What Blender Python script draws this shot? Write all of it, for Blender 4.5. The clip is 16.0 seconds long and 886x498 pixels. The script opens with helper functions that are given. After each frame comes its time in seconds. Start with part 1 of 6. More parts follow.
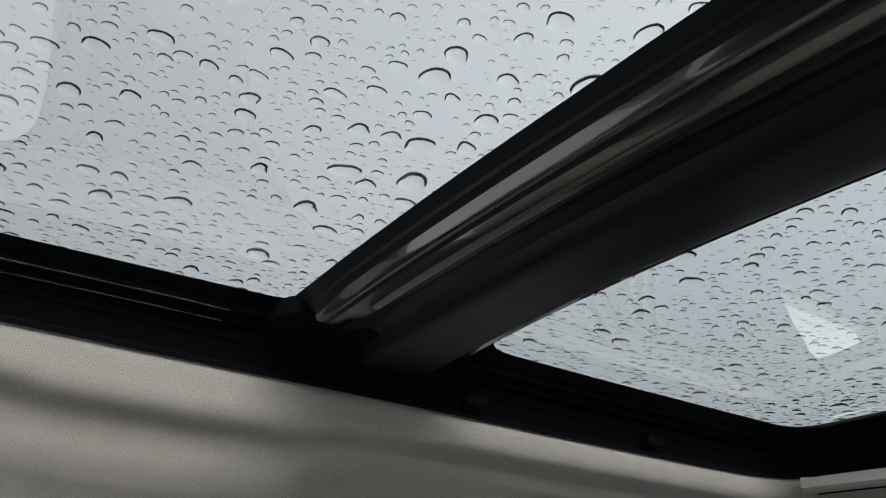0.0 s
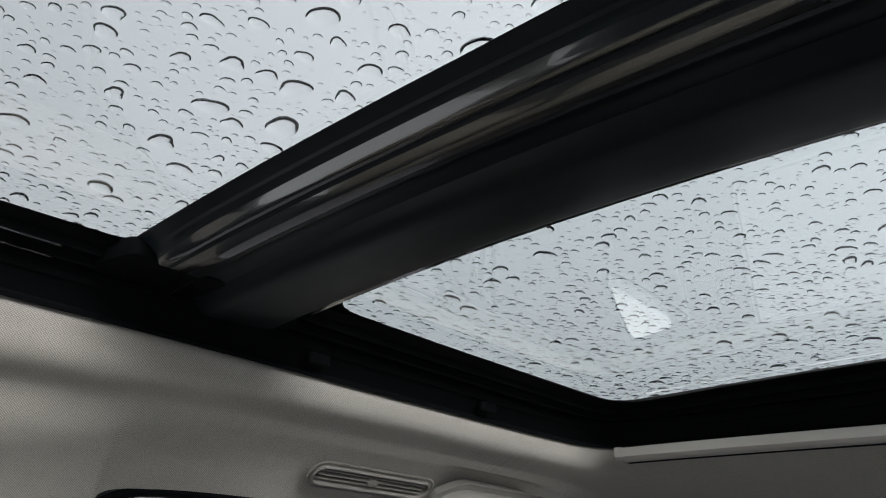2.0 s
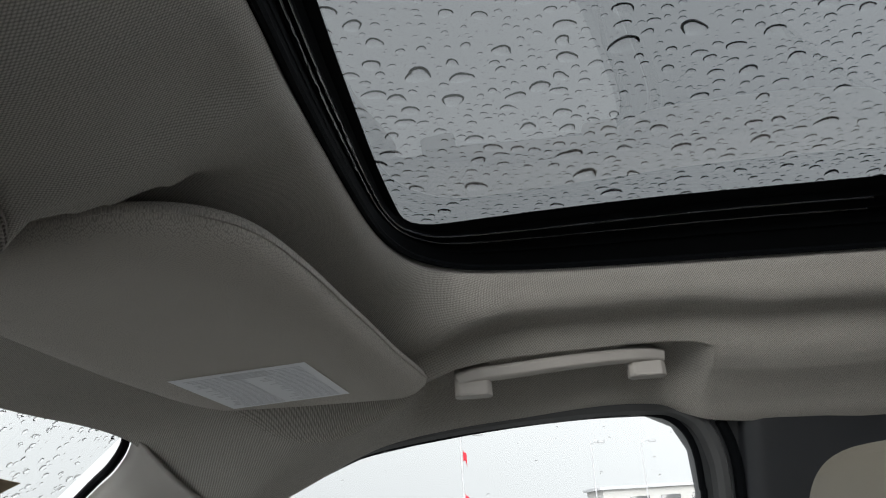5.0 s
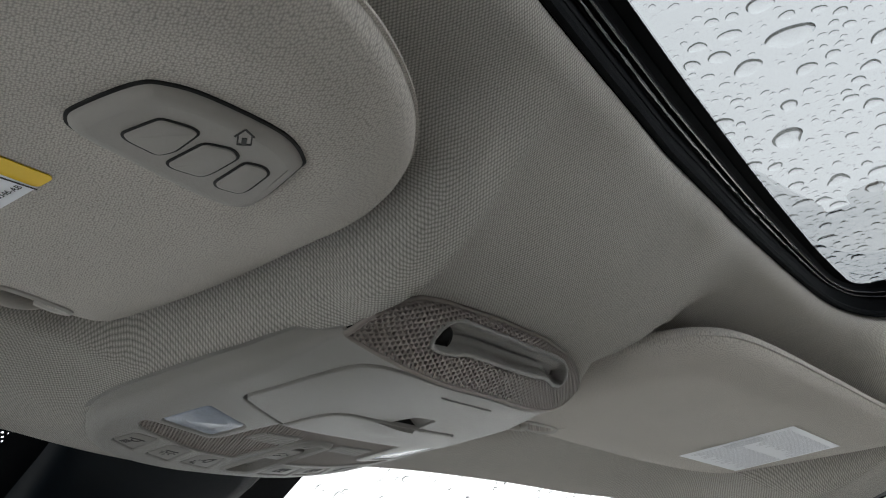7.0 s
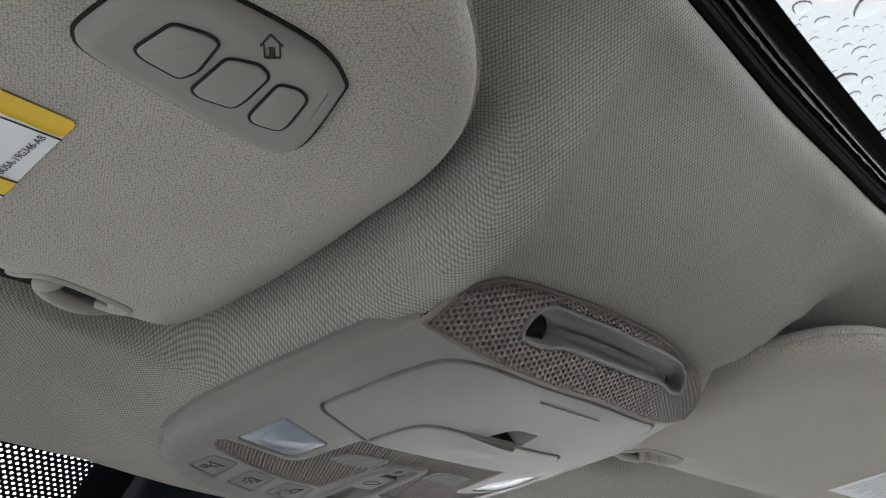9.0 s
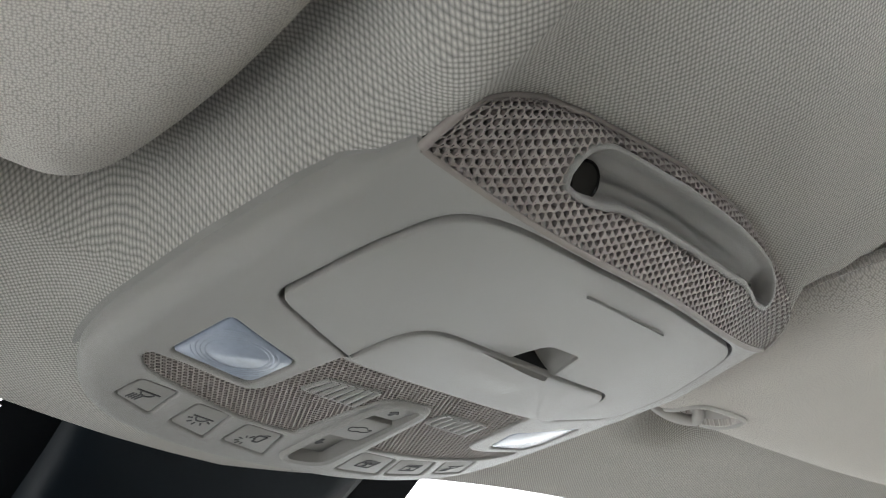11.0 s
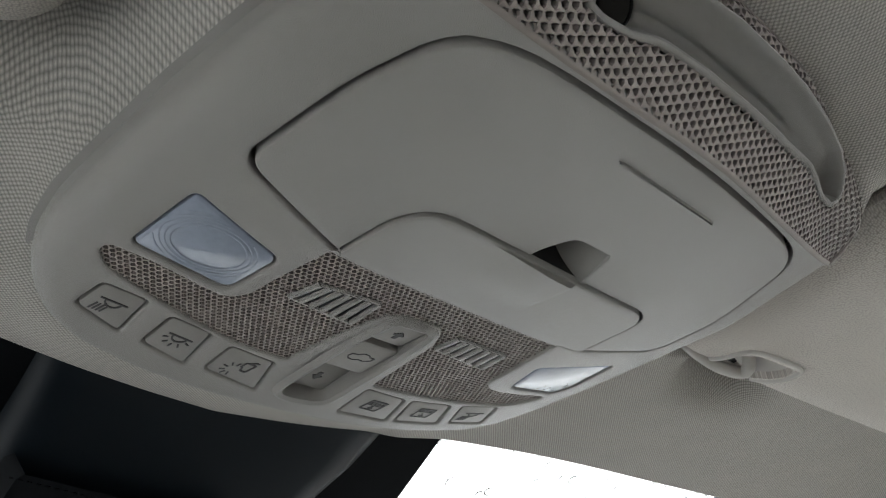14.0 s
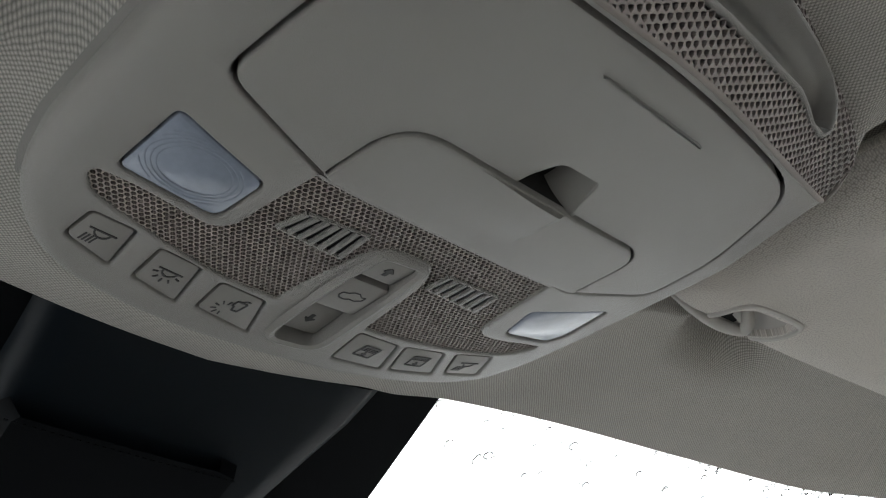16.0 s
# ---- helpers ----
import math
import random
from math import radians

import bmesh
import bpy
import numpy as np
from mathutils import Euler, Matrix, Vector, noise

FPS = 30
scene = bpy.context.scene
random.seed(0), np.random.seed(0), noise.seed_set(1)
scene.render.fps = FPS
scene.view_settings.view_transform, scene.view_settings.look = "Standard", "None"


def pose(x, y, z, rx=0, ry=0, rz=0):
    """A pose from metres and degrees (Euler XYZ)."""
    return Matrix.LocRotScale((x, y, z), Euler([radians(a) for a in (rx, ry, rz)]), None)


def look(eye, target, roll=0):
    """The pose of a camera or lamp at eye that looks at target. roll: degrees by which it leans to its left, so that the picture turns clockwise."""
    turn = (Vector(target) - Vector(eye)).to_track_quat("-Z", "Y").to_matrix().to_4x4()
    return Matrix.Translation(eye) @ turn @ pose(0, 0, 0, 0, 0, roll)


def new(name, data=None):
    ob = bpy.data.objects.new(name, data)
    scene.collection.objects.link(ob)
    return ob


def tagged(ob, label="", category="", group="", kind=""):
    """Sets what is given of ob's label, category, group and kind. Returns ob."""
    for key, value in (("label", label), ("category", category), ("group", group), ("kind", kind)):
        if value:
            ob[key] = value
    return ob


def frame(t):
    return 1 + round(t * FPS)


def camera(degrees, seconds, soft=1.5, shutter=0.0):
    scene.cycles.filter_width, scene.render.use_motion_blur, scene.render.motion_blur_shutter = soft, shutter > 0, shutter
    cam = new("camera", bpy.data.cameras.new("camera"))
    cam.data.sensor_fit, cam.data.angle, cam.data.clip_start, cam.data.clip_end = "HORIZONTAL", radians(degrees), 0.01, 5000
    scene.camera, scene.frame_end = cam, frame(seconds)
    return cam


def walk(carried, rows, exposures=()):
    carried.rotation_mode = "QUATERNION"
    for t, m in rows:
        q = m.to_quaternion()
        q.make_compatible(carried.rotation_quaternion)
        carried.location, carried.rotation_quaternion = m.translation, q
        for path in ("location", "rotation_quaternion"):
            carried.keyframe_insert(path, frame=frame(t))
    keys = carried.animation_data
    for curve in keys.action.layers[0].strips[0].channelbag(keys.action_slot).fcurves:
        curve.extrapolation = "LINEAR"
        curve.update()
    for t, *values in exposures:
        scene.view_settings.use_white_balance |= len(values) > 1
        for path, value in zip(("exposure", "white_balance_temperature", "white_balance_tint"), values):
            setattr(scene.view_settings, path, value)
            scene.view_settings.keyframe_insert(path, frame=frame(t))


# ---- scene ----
cam = camera(56.89, 16.0, 1.1)
PATH = [
    (0, (-0.1339, 0.2713, 1.5696), (1.3797, -0.7477, 2.3884), 2.96),
    (0.5, (-0.1224, 0.2439, 1.5752), (1.2542, -0.9563, 2.3903), 2.45),
    (1, (-0.1185, 0.2411, 1.5745), (1.1501, -1.0662, 2.4001), 2.26),
    (1.5, (-0.1112, 0.2510, 1.5727), (1.1284, -1.1076, 2.3585), 2.28),
    (2, (-0.1152, 0.2768, 1.5703), (1.1594, -1.0668, 2.3254), 3.08),
    (2.5, (-0.1271, 0.2914, 1.5687), (1.1949, -1.0294, 2.2814), 3.03),
    (3, (-0.1378, 0.3199, 1.5703), (1.2505, -0.9552, 2.2386), 1.35),
    (3.5, (-0.1488, 0.3390, 1.5653), (1.4983, -0.6088, 2.1889), 0.41),
    (4, (-0.1586, 0.3702, 1.5569), (1.6530, -0.2287, 2.1562), -1.22),
    (4.5, (-0.1803, 0.4013, 1.5473), (1.7033, 0.0979, 2.1474), -2.71),
    (5, (-0.2108, 0.4192, 1.5425), (1.6924, 0.4620, 2.1560), -3.42),
    (5.2, (-0.2272, 0.4229, 1.5427), (1.6666, 0.5822, 2.1658), -3.97),
    (7.3, (-0.3712, 0.4026, 1.5351), (1.1218, 1.4302, 2.3809), -5.81),
    (7.5, (-0.3692, 0.4002, 1.5339), (1.0863, 1.4557, 2.4101), -5.86),
    (8, (-0.3573, 0.3971, 1.5293), (1.0355, 1.4855, 2.4649), -5.95),
    (8.5, (-0.3383, 0.4105, 1.5211), (1.0184, 1.5151, 2.4903), -5.91),
    (8.7, (-0.3308, 0.4178, 1.5188), (1.0181, 1.5254, 2.4953), -5.85),
    (10.8, (-0.2385, 0.5066, 1.5224), (1.0869, 1.6206, 2.5237), -5.25),
    (11, (-0.2305, 0.5095, 1.5199), (1.0836, 1.6281, 2.5307), -5.08),
    (11.5, (-0.2098, 0.5236, 1.5098), (1.0895, 1.6639, 2.5155), -4.90),
    (12, (-0.2083, 0.5362, 1.5124), (1.0769, 1.6863, 2.5250), -4.75),
    (12.5, (-0.2108, 0.5376, 1.5115), (1.0561, 1.6892, 2.5452), -4.60),
    (13, (-0.1940, 0.5412, 1.5079), (1.0654, 1.7010, 2.5417), -4.40),
    (13.5, (-0.1846, 0.5431, 1.5072), (1.0677, 1.7078, 2.5441), -4.23),
    (14, (-0.1824, 0.5439, 1.5064), (1.0635, 1.7137, 2.5453), -4.10),
    (14.5, (-0.1878, 0.5378, 1.5076), (1.0539, 1.7107, 2.5481), -3.99),
    (15, (-0.1933, 0.5398, 1.5077), (1.0438, 1.7187, 2.5469), -3.82),
    (15.5, (-0.1831, 0.5374, 1.4983), (1.0515, 1.7253, 2.5300), -3.74),
    (16, (-0.1692, 0.5479, 1.4877), (1.0579, 1.7400, 2.5237), -3.54),
]
EXPOSURES = [(0.0, 1.28), (1.5, 1.40), (2.0, 1.40), (3.5, 1.58), (4.0, 1.22), (4.5, 0.75), (5.2, 0.38), (7.3, 1.76), (8.0, 1.86), (8.7, 1.9), (10.8, 2.7), (12.0, 2.17), (15.0, 2.28), (15.6, 2.2), (16.0, 1.96)]
walk(cam, [(t, look(eye, target, roll)) for t, eye, target, roll in PATH], EXPOSURES)

# ---------------------------------------------------------------- sky and light
world = bpy.data.worlds.new("overcast_sky")
scene.world = world
world.use_nodes = True
wn, wl = world.node_tree.nodes, world.node_tree.links
wn.clear()
sky = wn.new("ShaderNodeTexSky")
sky.sky_type = "NISHITA"
sky.sun_disc = False
sky.sun_elevation = radians(30)
sky.sun_rotation = radians(-76)
sky.dust_density = 6.0
pale = wn.new("ShaderNodeHueSaturation")
pale.inputs["Saturation"].default_value = 0.10
flat = wn.new("ShaderNodeMixRGB")
flat.inputs[0].default_value = 0.8
wtc, wdot, wrange, cloud = (wn.new("ShaderNode" + k) for k in ("TexCoord", "VectorMath", "MapRange", "VectorMath"))
wdot.operation, cloud.operation = "DOT_PRODUCT", "SCALE"
wdot.inputs[1].default_value = (-0.82, -0.34, 0.0)          # the cloud is thinner to the left and somewhat behind
wrange.inputs["From Min"].default_value, wrange.inputs["From Max"].default_value = -1.0, 1.0
wrange.inputs["To Min"].default_value, wrange.inputs["To Max"].default_value = 0.52, 2.02
cloud.inputs[0].default_value = (10.6, 10.9, 11.1)
wl.new(wtc.outputs["Generated"], wdot.inputs[0])
wl.new(wdot.outputs["Value"], wrange.inputs["Value"])
wl.new(wrange.outputs[0], cloud.inputs["Scale"])
wl.new(cloud.outputs["Vector"], flat.inputs[2])
wback = wn.new("ShaderNodeBackground")
wback.inputs["Strength"].default_value = 0.14
wout = wn.new("ShaderNodeOutputWorld")
wl.new(sky.outputs[0], pale.inputs["Color"])
wl.new(pale.outputs[0], flat.inputs[1])
wl.new(flat.outputs[0], wback.inputs["Color"])
wl.new(wback.outputs[0], wout.inputs["Surface"])
sun_data = bpy.data.lights.new("veiled_sun", "SUN")
sun_data.energy, sun_data.angle, sun_data.color = 1.2, radians(35), (1.0, 0.98, 0.95)
sun_lamp = new("veiled_sun", sun_data)
sun_lamp.matrix_world = look((-10, 2.5, 6), (0, 0, 0))


# ---------------------------------------------------------------- materials
def node_mat(name):
    m = bpy.data.materials.new(name)
    m.use_nodes = True
    n, l = m.node_tree.nodes, m.node_tree.links
    return m, n, l, n["Principled BSDF"]


def coords(n, l, scale):
    tc, mp = n.new("ShaderNodeTexCoord"), n.new("ShaderNodeMapping")
    mp.inputs["Scale"].default_value = scale if isinstance(scale, tuple) else (scale, scale, scale)
    l.new(tc.outputs["Object"], mp.inputs["Vector"])
    return mp.outputs["Vector"]


def surface(name, base, rough, metal=0.0, grain=0.0, grain_scale=1500.0, blotch=0.0, blotch_scale=14.0, spec=0.5, coat=0.0):
    """Plastic, paint, rubber or leather: blotches in colour and gloss, fine grain as relief."""
    m, n, l, b = node_mat(name)
    b.inputs["Roughness"].default_value, b.inputs["Metallic"].default_value = rough, metal
    b.inputs["Specular IOR Level"].default_value, b.inputs["Coat Weight"].default_value = spec, coat
    big = n.new("ShaderNodeTexNoise")
    l.new(coords(n, l, blotch_scale), big.inputs["Vector"])
    big.inputs["Detail"].default_value = 5
    mix = n.new("ShaderNodeMixRGB")
    mix.inputs[1].default_value = (*[c * (1 - blotch) for c in base], 1)
    mix.inputs[2].default_value = (*[min(1, c * (1 + blotch)) for c in base], 1)
    l.new(big.outputs["Fac"], mix.inputs[0])
    l.new(mix.outputs[0], b.inputs["Base Color"])
    ramp = n.new("ShaderNodeMapRange")
    ramp.inputs["To Min"].default_value, ramp.inputs["To Max"].default_value = max(0.02, rough - 0.06), min(1, rough + 0.06)
    l.new(big.outputs["Fac"], ramp.inputs["Value"])
    l.new(ramp.outputs[0], b.inputs["Roughness"])
    if grain:
        fine, bump = n.new("ShaderNodeTexNoise"), n.new("ShaderNodeBump")
        l.new(coords(n, l, grain_scale), fine.inputs["Vector"])
        fine.inputs["Detail"].default_value = 2
        bump.inputs["Strength"].default_value, bump.inputs["Distance"].default_value = grain, 0.0004
        l.new(fine.outputs["Fac"], bump.inputs["Height"])
        l.new(bump.outputs[0], b.inputs["Normal"])
    return m


def woven(name, base, pitch, depth=0.8, turn=0.0, contrast=0.28, along="Object", loose=0.15):
    """Knitted roof cloth: rows of small loops with darker gaps, and slow uneven tone."""
    m, n, l, b = node_mat(name)
    b.inputs["Roughness"].default_value, b.inputs["Specular IOR Level"].default_value = 0.9, 0.12
    b.inputs["Sheen Weight"].default_value = 0.15
    tc, mp = n.new("ShaderNodeTexCoord"), n.new("ShaderNodeMapping")
    mp.inputs["Rotation"].default_value = (0, 0, turn)
    mp.inputs["Scale"].default_value = (1 / pitch, 0.86 / pitch, 0.5 / pitch)
    l.new(tc.outputs[along], mp.inputs["Vector"])
    cell = n.new("ShaderNodeTexVoronoi")
    cell.voronoi_dimensions = "2D"
    cell.inputs["Randomness"].default_value = loose
    cell.inputs["Scale"].default_value = 1.0
    l.new(mp.outputs["Vector"], cell.inputs["Vector"])
    slow = n.new("ShaderNodeTexNoise")
    l.new(coords(n, l, 9.0), slow.inputs["Vector"])
    thread = n.new("ShaderNodeTexNoise")
    l.new(coords(n, l, 1400.0), thread.inputs["Vector"])
    tone = n.new("ShaderNodeMapRange")
    tone.inputs["From Max"].default_value = 0.75
    tone.inputs["To Min"].default_value, tone.inputs["To Max"].default_value = 1 + contrast * 0.6, 1 - contrast * 1.6
    l.new(cell.outputs["Distance"], tone.inputs["Value"])
    uneven = n.new("ShaderNodeMapRange")
    uneven.inputs["To Min"].default_value, uneven.inputs["To Max"].default_value = 0.93, 1.07
    l.new(slow.outputs["Fac"], uneven.inputs["Value"])
    both = n.new("ShaderNodeMath")
    both.operation = "MULTIPLY"
    l.new(tone.outputs[0], both.inputs[0]), l.new(uneven.outputs[0], both.inputs[1])
    col = n.new("ShaderNodeVectorMath")
    col.operation = "SCALE"
    col.inputs[0].default_value = base
    l.new(both.outputs[0], col.inputs["Scale"])
    l.new(col.outputs[0], b.inputs["Base Color"])
    high, bump = n.new("ShaderNodeMath"), n.new("ShaderNodeBump")
    high.operation = "MULTIPLY_ADD"
    high.inputs[1].default_value = -1.0
    l.new(cell.outputs["Distance"], high.inputs[0]), l.new(thread.outputs["Fac"], high.inputs[2])
    bump.inputs["Strength"].default_value, bump.inputs["Distance"].default_value = depth, pitch * 0.35
    l.new(high.outputs[0], bump.inputs["Height"])
    l.new(bump.outputs[0], b.inputs["Normal"])
    return m


def pane(name, tint, gloss=1.0):
    """A thin sheet of glass: tinted see-through, mirror gloss by Fresnel."""
    m = bpy.data.materials.new(name)
    m.use_nodes = True
    n, l = m.node_tree.nodes, m.node_tree.links
    n.clear()
    out, mix, see, shine = (n.new("ShaderNode" + k) for k in ("OutputMaterial", "MixShader", "BsdfTransparent", "BsdfGlossy"))
    face, power, amount = n.new("ShaderNodeLayerWeight"), n.new("ShaderNodeMath"), n.new("ShaderNodeMath")
    face.inputs["Blend"].default_value = 0.5
    power.operation, amount.operation = "POWER", "MULTIPLY_ADD"
    power.inputs[1].default_value = 5.0
    amount.inputs[1].default_value, amount.inputs[2].default_value = 0.9, 0.08 * gloss
    see.inputs["Color"].default_value = (*tint, 1)
    shine.inputs["Roughness"].default_value = 0.0
    l.new(face.outputs["Facing"], power.inputs[0])
    l.new(power.outputs[0], amount.inputs[0])
    l.new(amount.outputs[0], mix.inputs[0])
    l.new(see.outputs[0], mix.inputs[1]), l.new(shine.outputs[0], mix.inputs[2])
    l.new(mix.outputs[0], out.inputs["Surface"])
    return m


def drop_base(name):
    """Foot of a bead: light passes into the pane, none is thrown back into the water."""
    m = bpy.data.materials.new(name)
    m.use_nodes = True
    n, l = m.node_tree.nodes, m.node_tree.links
    n.clear()
    out, g = n.new("ShaderNodeOutputMaterial"), n.new("ShaderNodeBsdfRefraction")
    g.inputs["IOR"].default_value, g.inputs["Roughness"].default_value = 1.333, 0.0
    g.inputs["Color"].default_value = (1, 1, 1, 1)
    l.new(g.outputs[0], out.inputs["Surface"])
    return m


def water(name):
    m = bpy.data.materials.new(name)
    m.use_nodes = True
    n, l = m.node_tree.nodes, m.node_tree.links
    n.clear()
    out, g = n.new("ShaderNodeOutputMaterial"), n.new("ShaderNodeBsdfGlass")
    g.inputs["IOR"].default_value, g.inputs["Roughness"].default_value = 1.333, 0.0
    g.inputs["Color"].default_value = (1, 1, 1, 1)
    l.new(g.outputs[0], out.inputs["Surface"])
    return m


CLOTH = woven("knit_cloth", (0.53, 0.505, 0.462), 0.00125, 1.0, 0.9, 0.44, "UV")
VISOR_CLOTH = woven("visor_cloth", (0.545, 0.51, 0.465), 0.00085, 0.8, 0.5, 0.26, loose=0.6)
PLASTIC = surface("stone_grey_plastic", (0.248, 0.237, 0.221), 0.40, grain=1.0, grain_scale=1050, blotch=0.05, spec=0.5)
PLASTIC_DARK = surface("taupe_mesh_plastic", (0.215, 0.188, 0.172), 0.55, grain=0.2, blotch=0.05)
OPENER_PLASTIC = surface("opener_plastic", (0.30, 0.283, 0.262), 0.45, grain=0.6, grain_scale=1300, blotch=0.04)
KEY_PLASTIC = surface("key_plastic", (0.185, 0.175, 0.162), 0.5, grain=0.2, blotch=0.04)
PILLAR_TAN = surface("pillar_plastic", (0.38, 0.362, 0.335), 0.6, grain=0.3, blotch=0.04)
LEATHER = surface("tan_leather", (0.25, 0.228, 0.185), 0.5, grain=0.8, grain_scale=700, blotch=0.08)
THREAD = surface("dark_thread", (0.10, 0.085, 0.07), 0.8)
BLACK = surface("satin_black_trim", (0.0055, 0.0080, 0.0102), 0.36, grain=0.06, grain_scale=900, blotch=0.2, spec=0.14)
RAIL_BLACK = surface("dull_black_rail", (0.0045, 0.005, 0.0055), 0.42, grain=0.04, grain_scale=900, blotch=0.2, spec=0.010)
BLACK_GLOSS = surface("gloss_black_trim", (0.005, 0.0056, 0.0070), 0.14, blotch=0.2, spec=0.85, coat=0.9)
BLACK_MATT = surface("matt_black_rubber", (0.0035, 0.0042, 0.0052), 0.65, grain=0.2, blotch=0.2, spec=0.05)
PILLAR_BLACK = surface("charcoal_pillar_plastic", (0.022, 0.024, 0.027), 0.4, grain=0.2, blotch=0.1)
MOULDING = surface("grey_door_moulding", (0.075, 0.077, 0.08), 0.4, grain=0.15, blotch=0.06)
# near-black: colour stands in for the shade inside gaps, holes and recesses
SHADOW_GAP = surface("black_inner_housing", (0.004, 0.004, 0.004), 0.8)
HOUSING = surface("blue_black_housing", (0.0040, 0.0068, 0.0098), 0.42, grain=0.15, grain_scale=1200, blotch=0.1, spec=0.12)
SENSOR_BLACK = surface("black_sensor_window", (0.0015, 0.0015, 0.0016), 0.25, spec=0.12)
INK = surface("dark_print", (0.014, 0.013, 0.013), 0.6)
LENS = surface("frosted_lamp_lens", (0.205, 0.235, 0.295), 0.2, grain=0.12, grain_scale=400, blotch=0.18, blotch_scale=60, coat=0.1)
PAPER = surface("label_paper", (0.84, 0.86, 0.90), 0.45, blotch=0.03)
YELLOW = surface("label_yellow", (0.85, 0.56, 0.02), 0.45, blotch=0.03)
PRINT_GREY = surface("label_print", (0.60, 0.61, 0.645), 0.6)
CARD = surface("brown_card", (0.26, 0.20, 0.12), 0.7, blotch=0.12, blotch_scale=5)
CARD_INK = surface("brown_card_print", (0.20, 0.10, 0.045), 0.7)
ROOF_GLASS = pane("tinted_roof_glass", (0.201, 0.2125, 0.220), 1.4)
REAR_ROOF_GLASS = pane("tinted_rear_roof_glass", (0.150, 0.164, 0.170), 1.4)
SIDE_GLASS = pane("clear_side_glass", (0.86, 0.88, 0.88))
DARK_GLASS = pane("privacy_glass", (0.17, 0.167, 0.178), 0.5)
WATER, WATER_FOOT = water("rain_water"), drop_base("rain_water_foot")
CONCRETE = surface("wet_pale_concrete", (0.26, 0.26, 0.257), 0.12, grain=0.5, grain_scale=90, blotch=0.2, blotch_scale=0.3)
# bark paler than real: haze over the far trees put into the colour
BARK = surface("bare_bark", (0.56, 0.545, 0.54), 0.9, blotch=0.2, blotch_scale=3)
# grey lightened to put the haze over the far poles into the colour
STEEL = surface("grey_pole_steel", (0.50, 0.50, 0.51), 0.6, metal=0.0, blotch=0.1, blotch_scale=2)
RED = surface("red_flag_cloth", (0.62, 0.03, 0.05), 0.8, blotch=0.1, blotch_scale=3)
CAR_PAINT = surface("silver_car_paint", (0.45, 0.46, 0.48), 0.3, metal=0.5, coat=0.5, blotch=0.03)
RENDERED = surface("pale_wall_render", (0.50, 0.49, 0.47), 0.85, grain=0.3, grain_scale=20, blotch=0.08, blotch_scale=0.4)
DOOR_PANEL = surface("brown_door_panel", (0.07, 0.066, 0.06), 0.7, grain=0.3, blotch=0.06)
CARPET = surface("grey_carpet", (0.05, 0.05, 0.05), 0.95, grain=0.8, grain_scale=500, blotch=0.1)
BODY_PAINT = surface("black_car_paint", (0.012, 0.012, 0.014), 0.15, coat=1.0)


# ---------------------------------------------------------------- mesh tools
def link_mesh(name, bm, material, parent=None, label="", smooth=35):
    me = bpy.data.meshes.new(name)
    bmesh.ops.recalc_face_normals(bm, faces=bm.faces)
    bm.to_mesh(me)
    bm.free()
    me.polygons.foreach_set("use_smooth", [smooth > 0] * len(me.polygons))
    if smooth > 0:
        me.set_sharp_from_angle(angle=radians(smooth))
    me.materials.append(material)
    ob = new(name, me)
    if parent is not None:
        ob.parent = parent
    if label:
        ob["label"] = label
    return ob


def part(name, bm, material, parent, label="", smooth=35):
    return link_mesh(name, bm, material, parent, label, smooth)


def thing(name, label, category, group="", at=(0, 0, 0), kind=""):
    ob = new(name)
    ob.empty_display_size = 0.02
    ob.location = at
    return tagged(ob, label, category, group, kind)


def curve_points(keys, n, closed=False):
    """Catmull-Rom through keys (any dimension), n samples a span."""
    keys = [np.array(k, float) for k in keys]
    out, m = [], len(keys)
    for i in range(m if closed else m - 1):
        p = [keys[(i + k) % m] if closed else keys[min(max(i + k, 0), m - 1)] for k in (-1, 0, 1, 2)]
        for s in range(n):
            t = s / n
            out.append(0.5 * (2 * p[1] + (p[2] - p[0]) * t + (2 * p[0] - 5 * p[1] + 4 * p[2] - p[3]) * t * t + (3 * p[1] - p[0] - 3 * p[2] + p[3]) * t**3))
    if not closed:
        out.append(keys[-1])
    return out


def round_rect(x0, y0, x1, y1, r, n=6):
    """Counter-clockwise outline with rounded corners; r: one radius or four (from x1,y0 on)."""
    r = r if isinstance(r, tuple) else (r,) * 4
    out = []
    for k, (cx, cy) in enumerate(((x1, y0), (x1, y1), (x0, y1), (x0, y0))):
        sx, sy = (-1 if cx == x1 else 1), (-1 if cy == y1 else 1)
        for s in range(n + 1):
            a = radians(-90 + 90 * k + 90 * s / n)
            out.append((cx + sx * r[k] + r[k] * math.cos(a), cy + sy * r[k] + r[k] * math.sin(a)))
    return out


def round_poly(pts, r, n=5):
    """Outline of a polygon with its corners rounded."""
    out, m = [], len(pts)
    for i in range(m):
        a, b, c = (Vector(pts[(i + k) % m]) for k in (-1, 0, 1))
        rr = r[i] if isinstance(r, (list, tuple)) else r
        u, v = (a - b), (c - b)
        ru, rv = min(rr, u.length * 0.48), min(rr, v.length * 0.48)
        p, q = b + u.normalized() * ru, b + v.normalized() * rv
        for s in range(n + 1):
            t = s / n
            w = p * (1 - t) ** 2 + b * 2 * t * (1 - t) + q * t * t
            out.append((w.x, w.y))
    return out


def area2(pts):
    return sum(pts[i][0] * pts[(i + 1) % len(pts)][1] - pts[(i + 1) % len(pts)][0] * pts[i][1] for i in range(len(pts)))


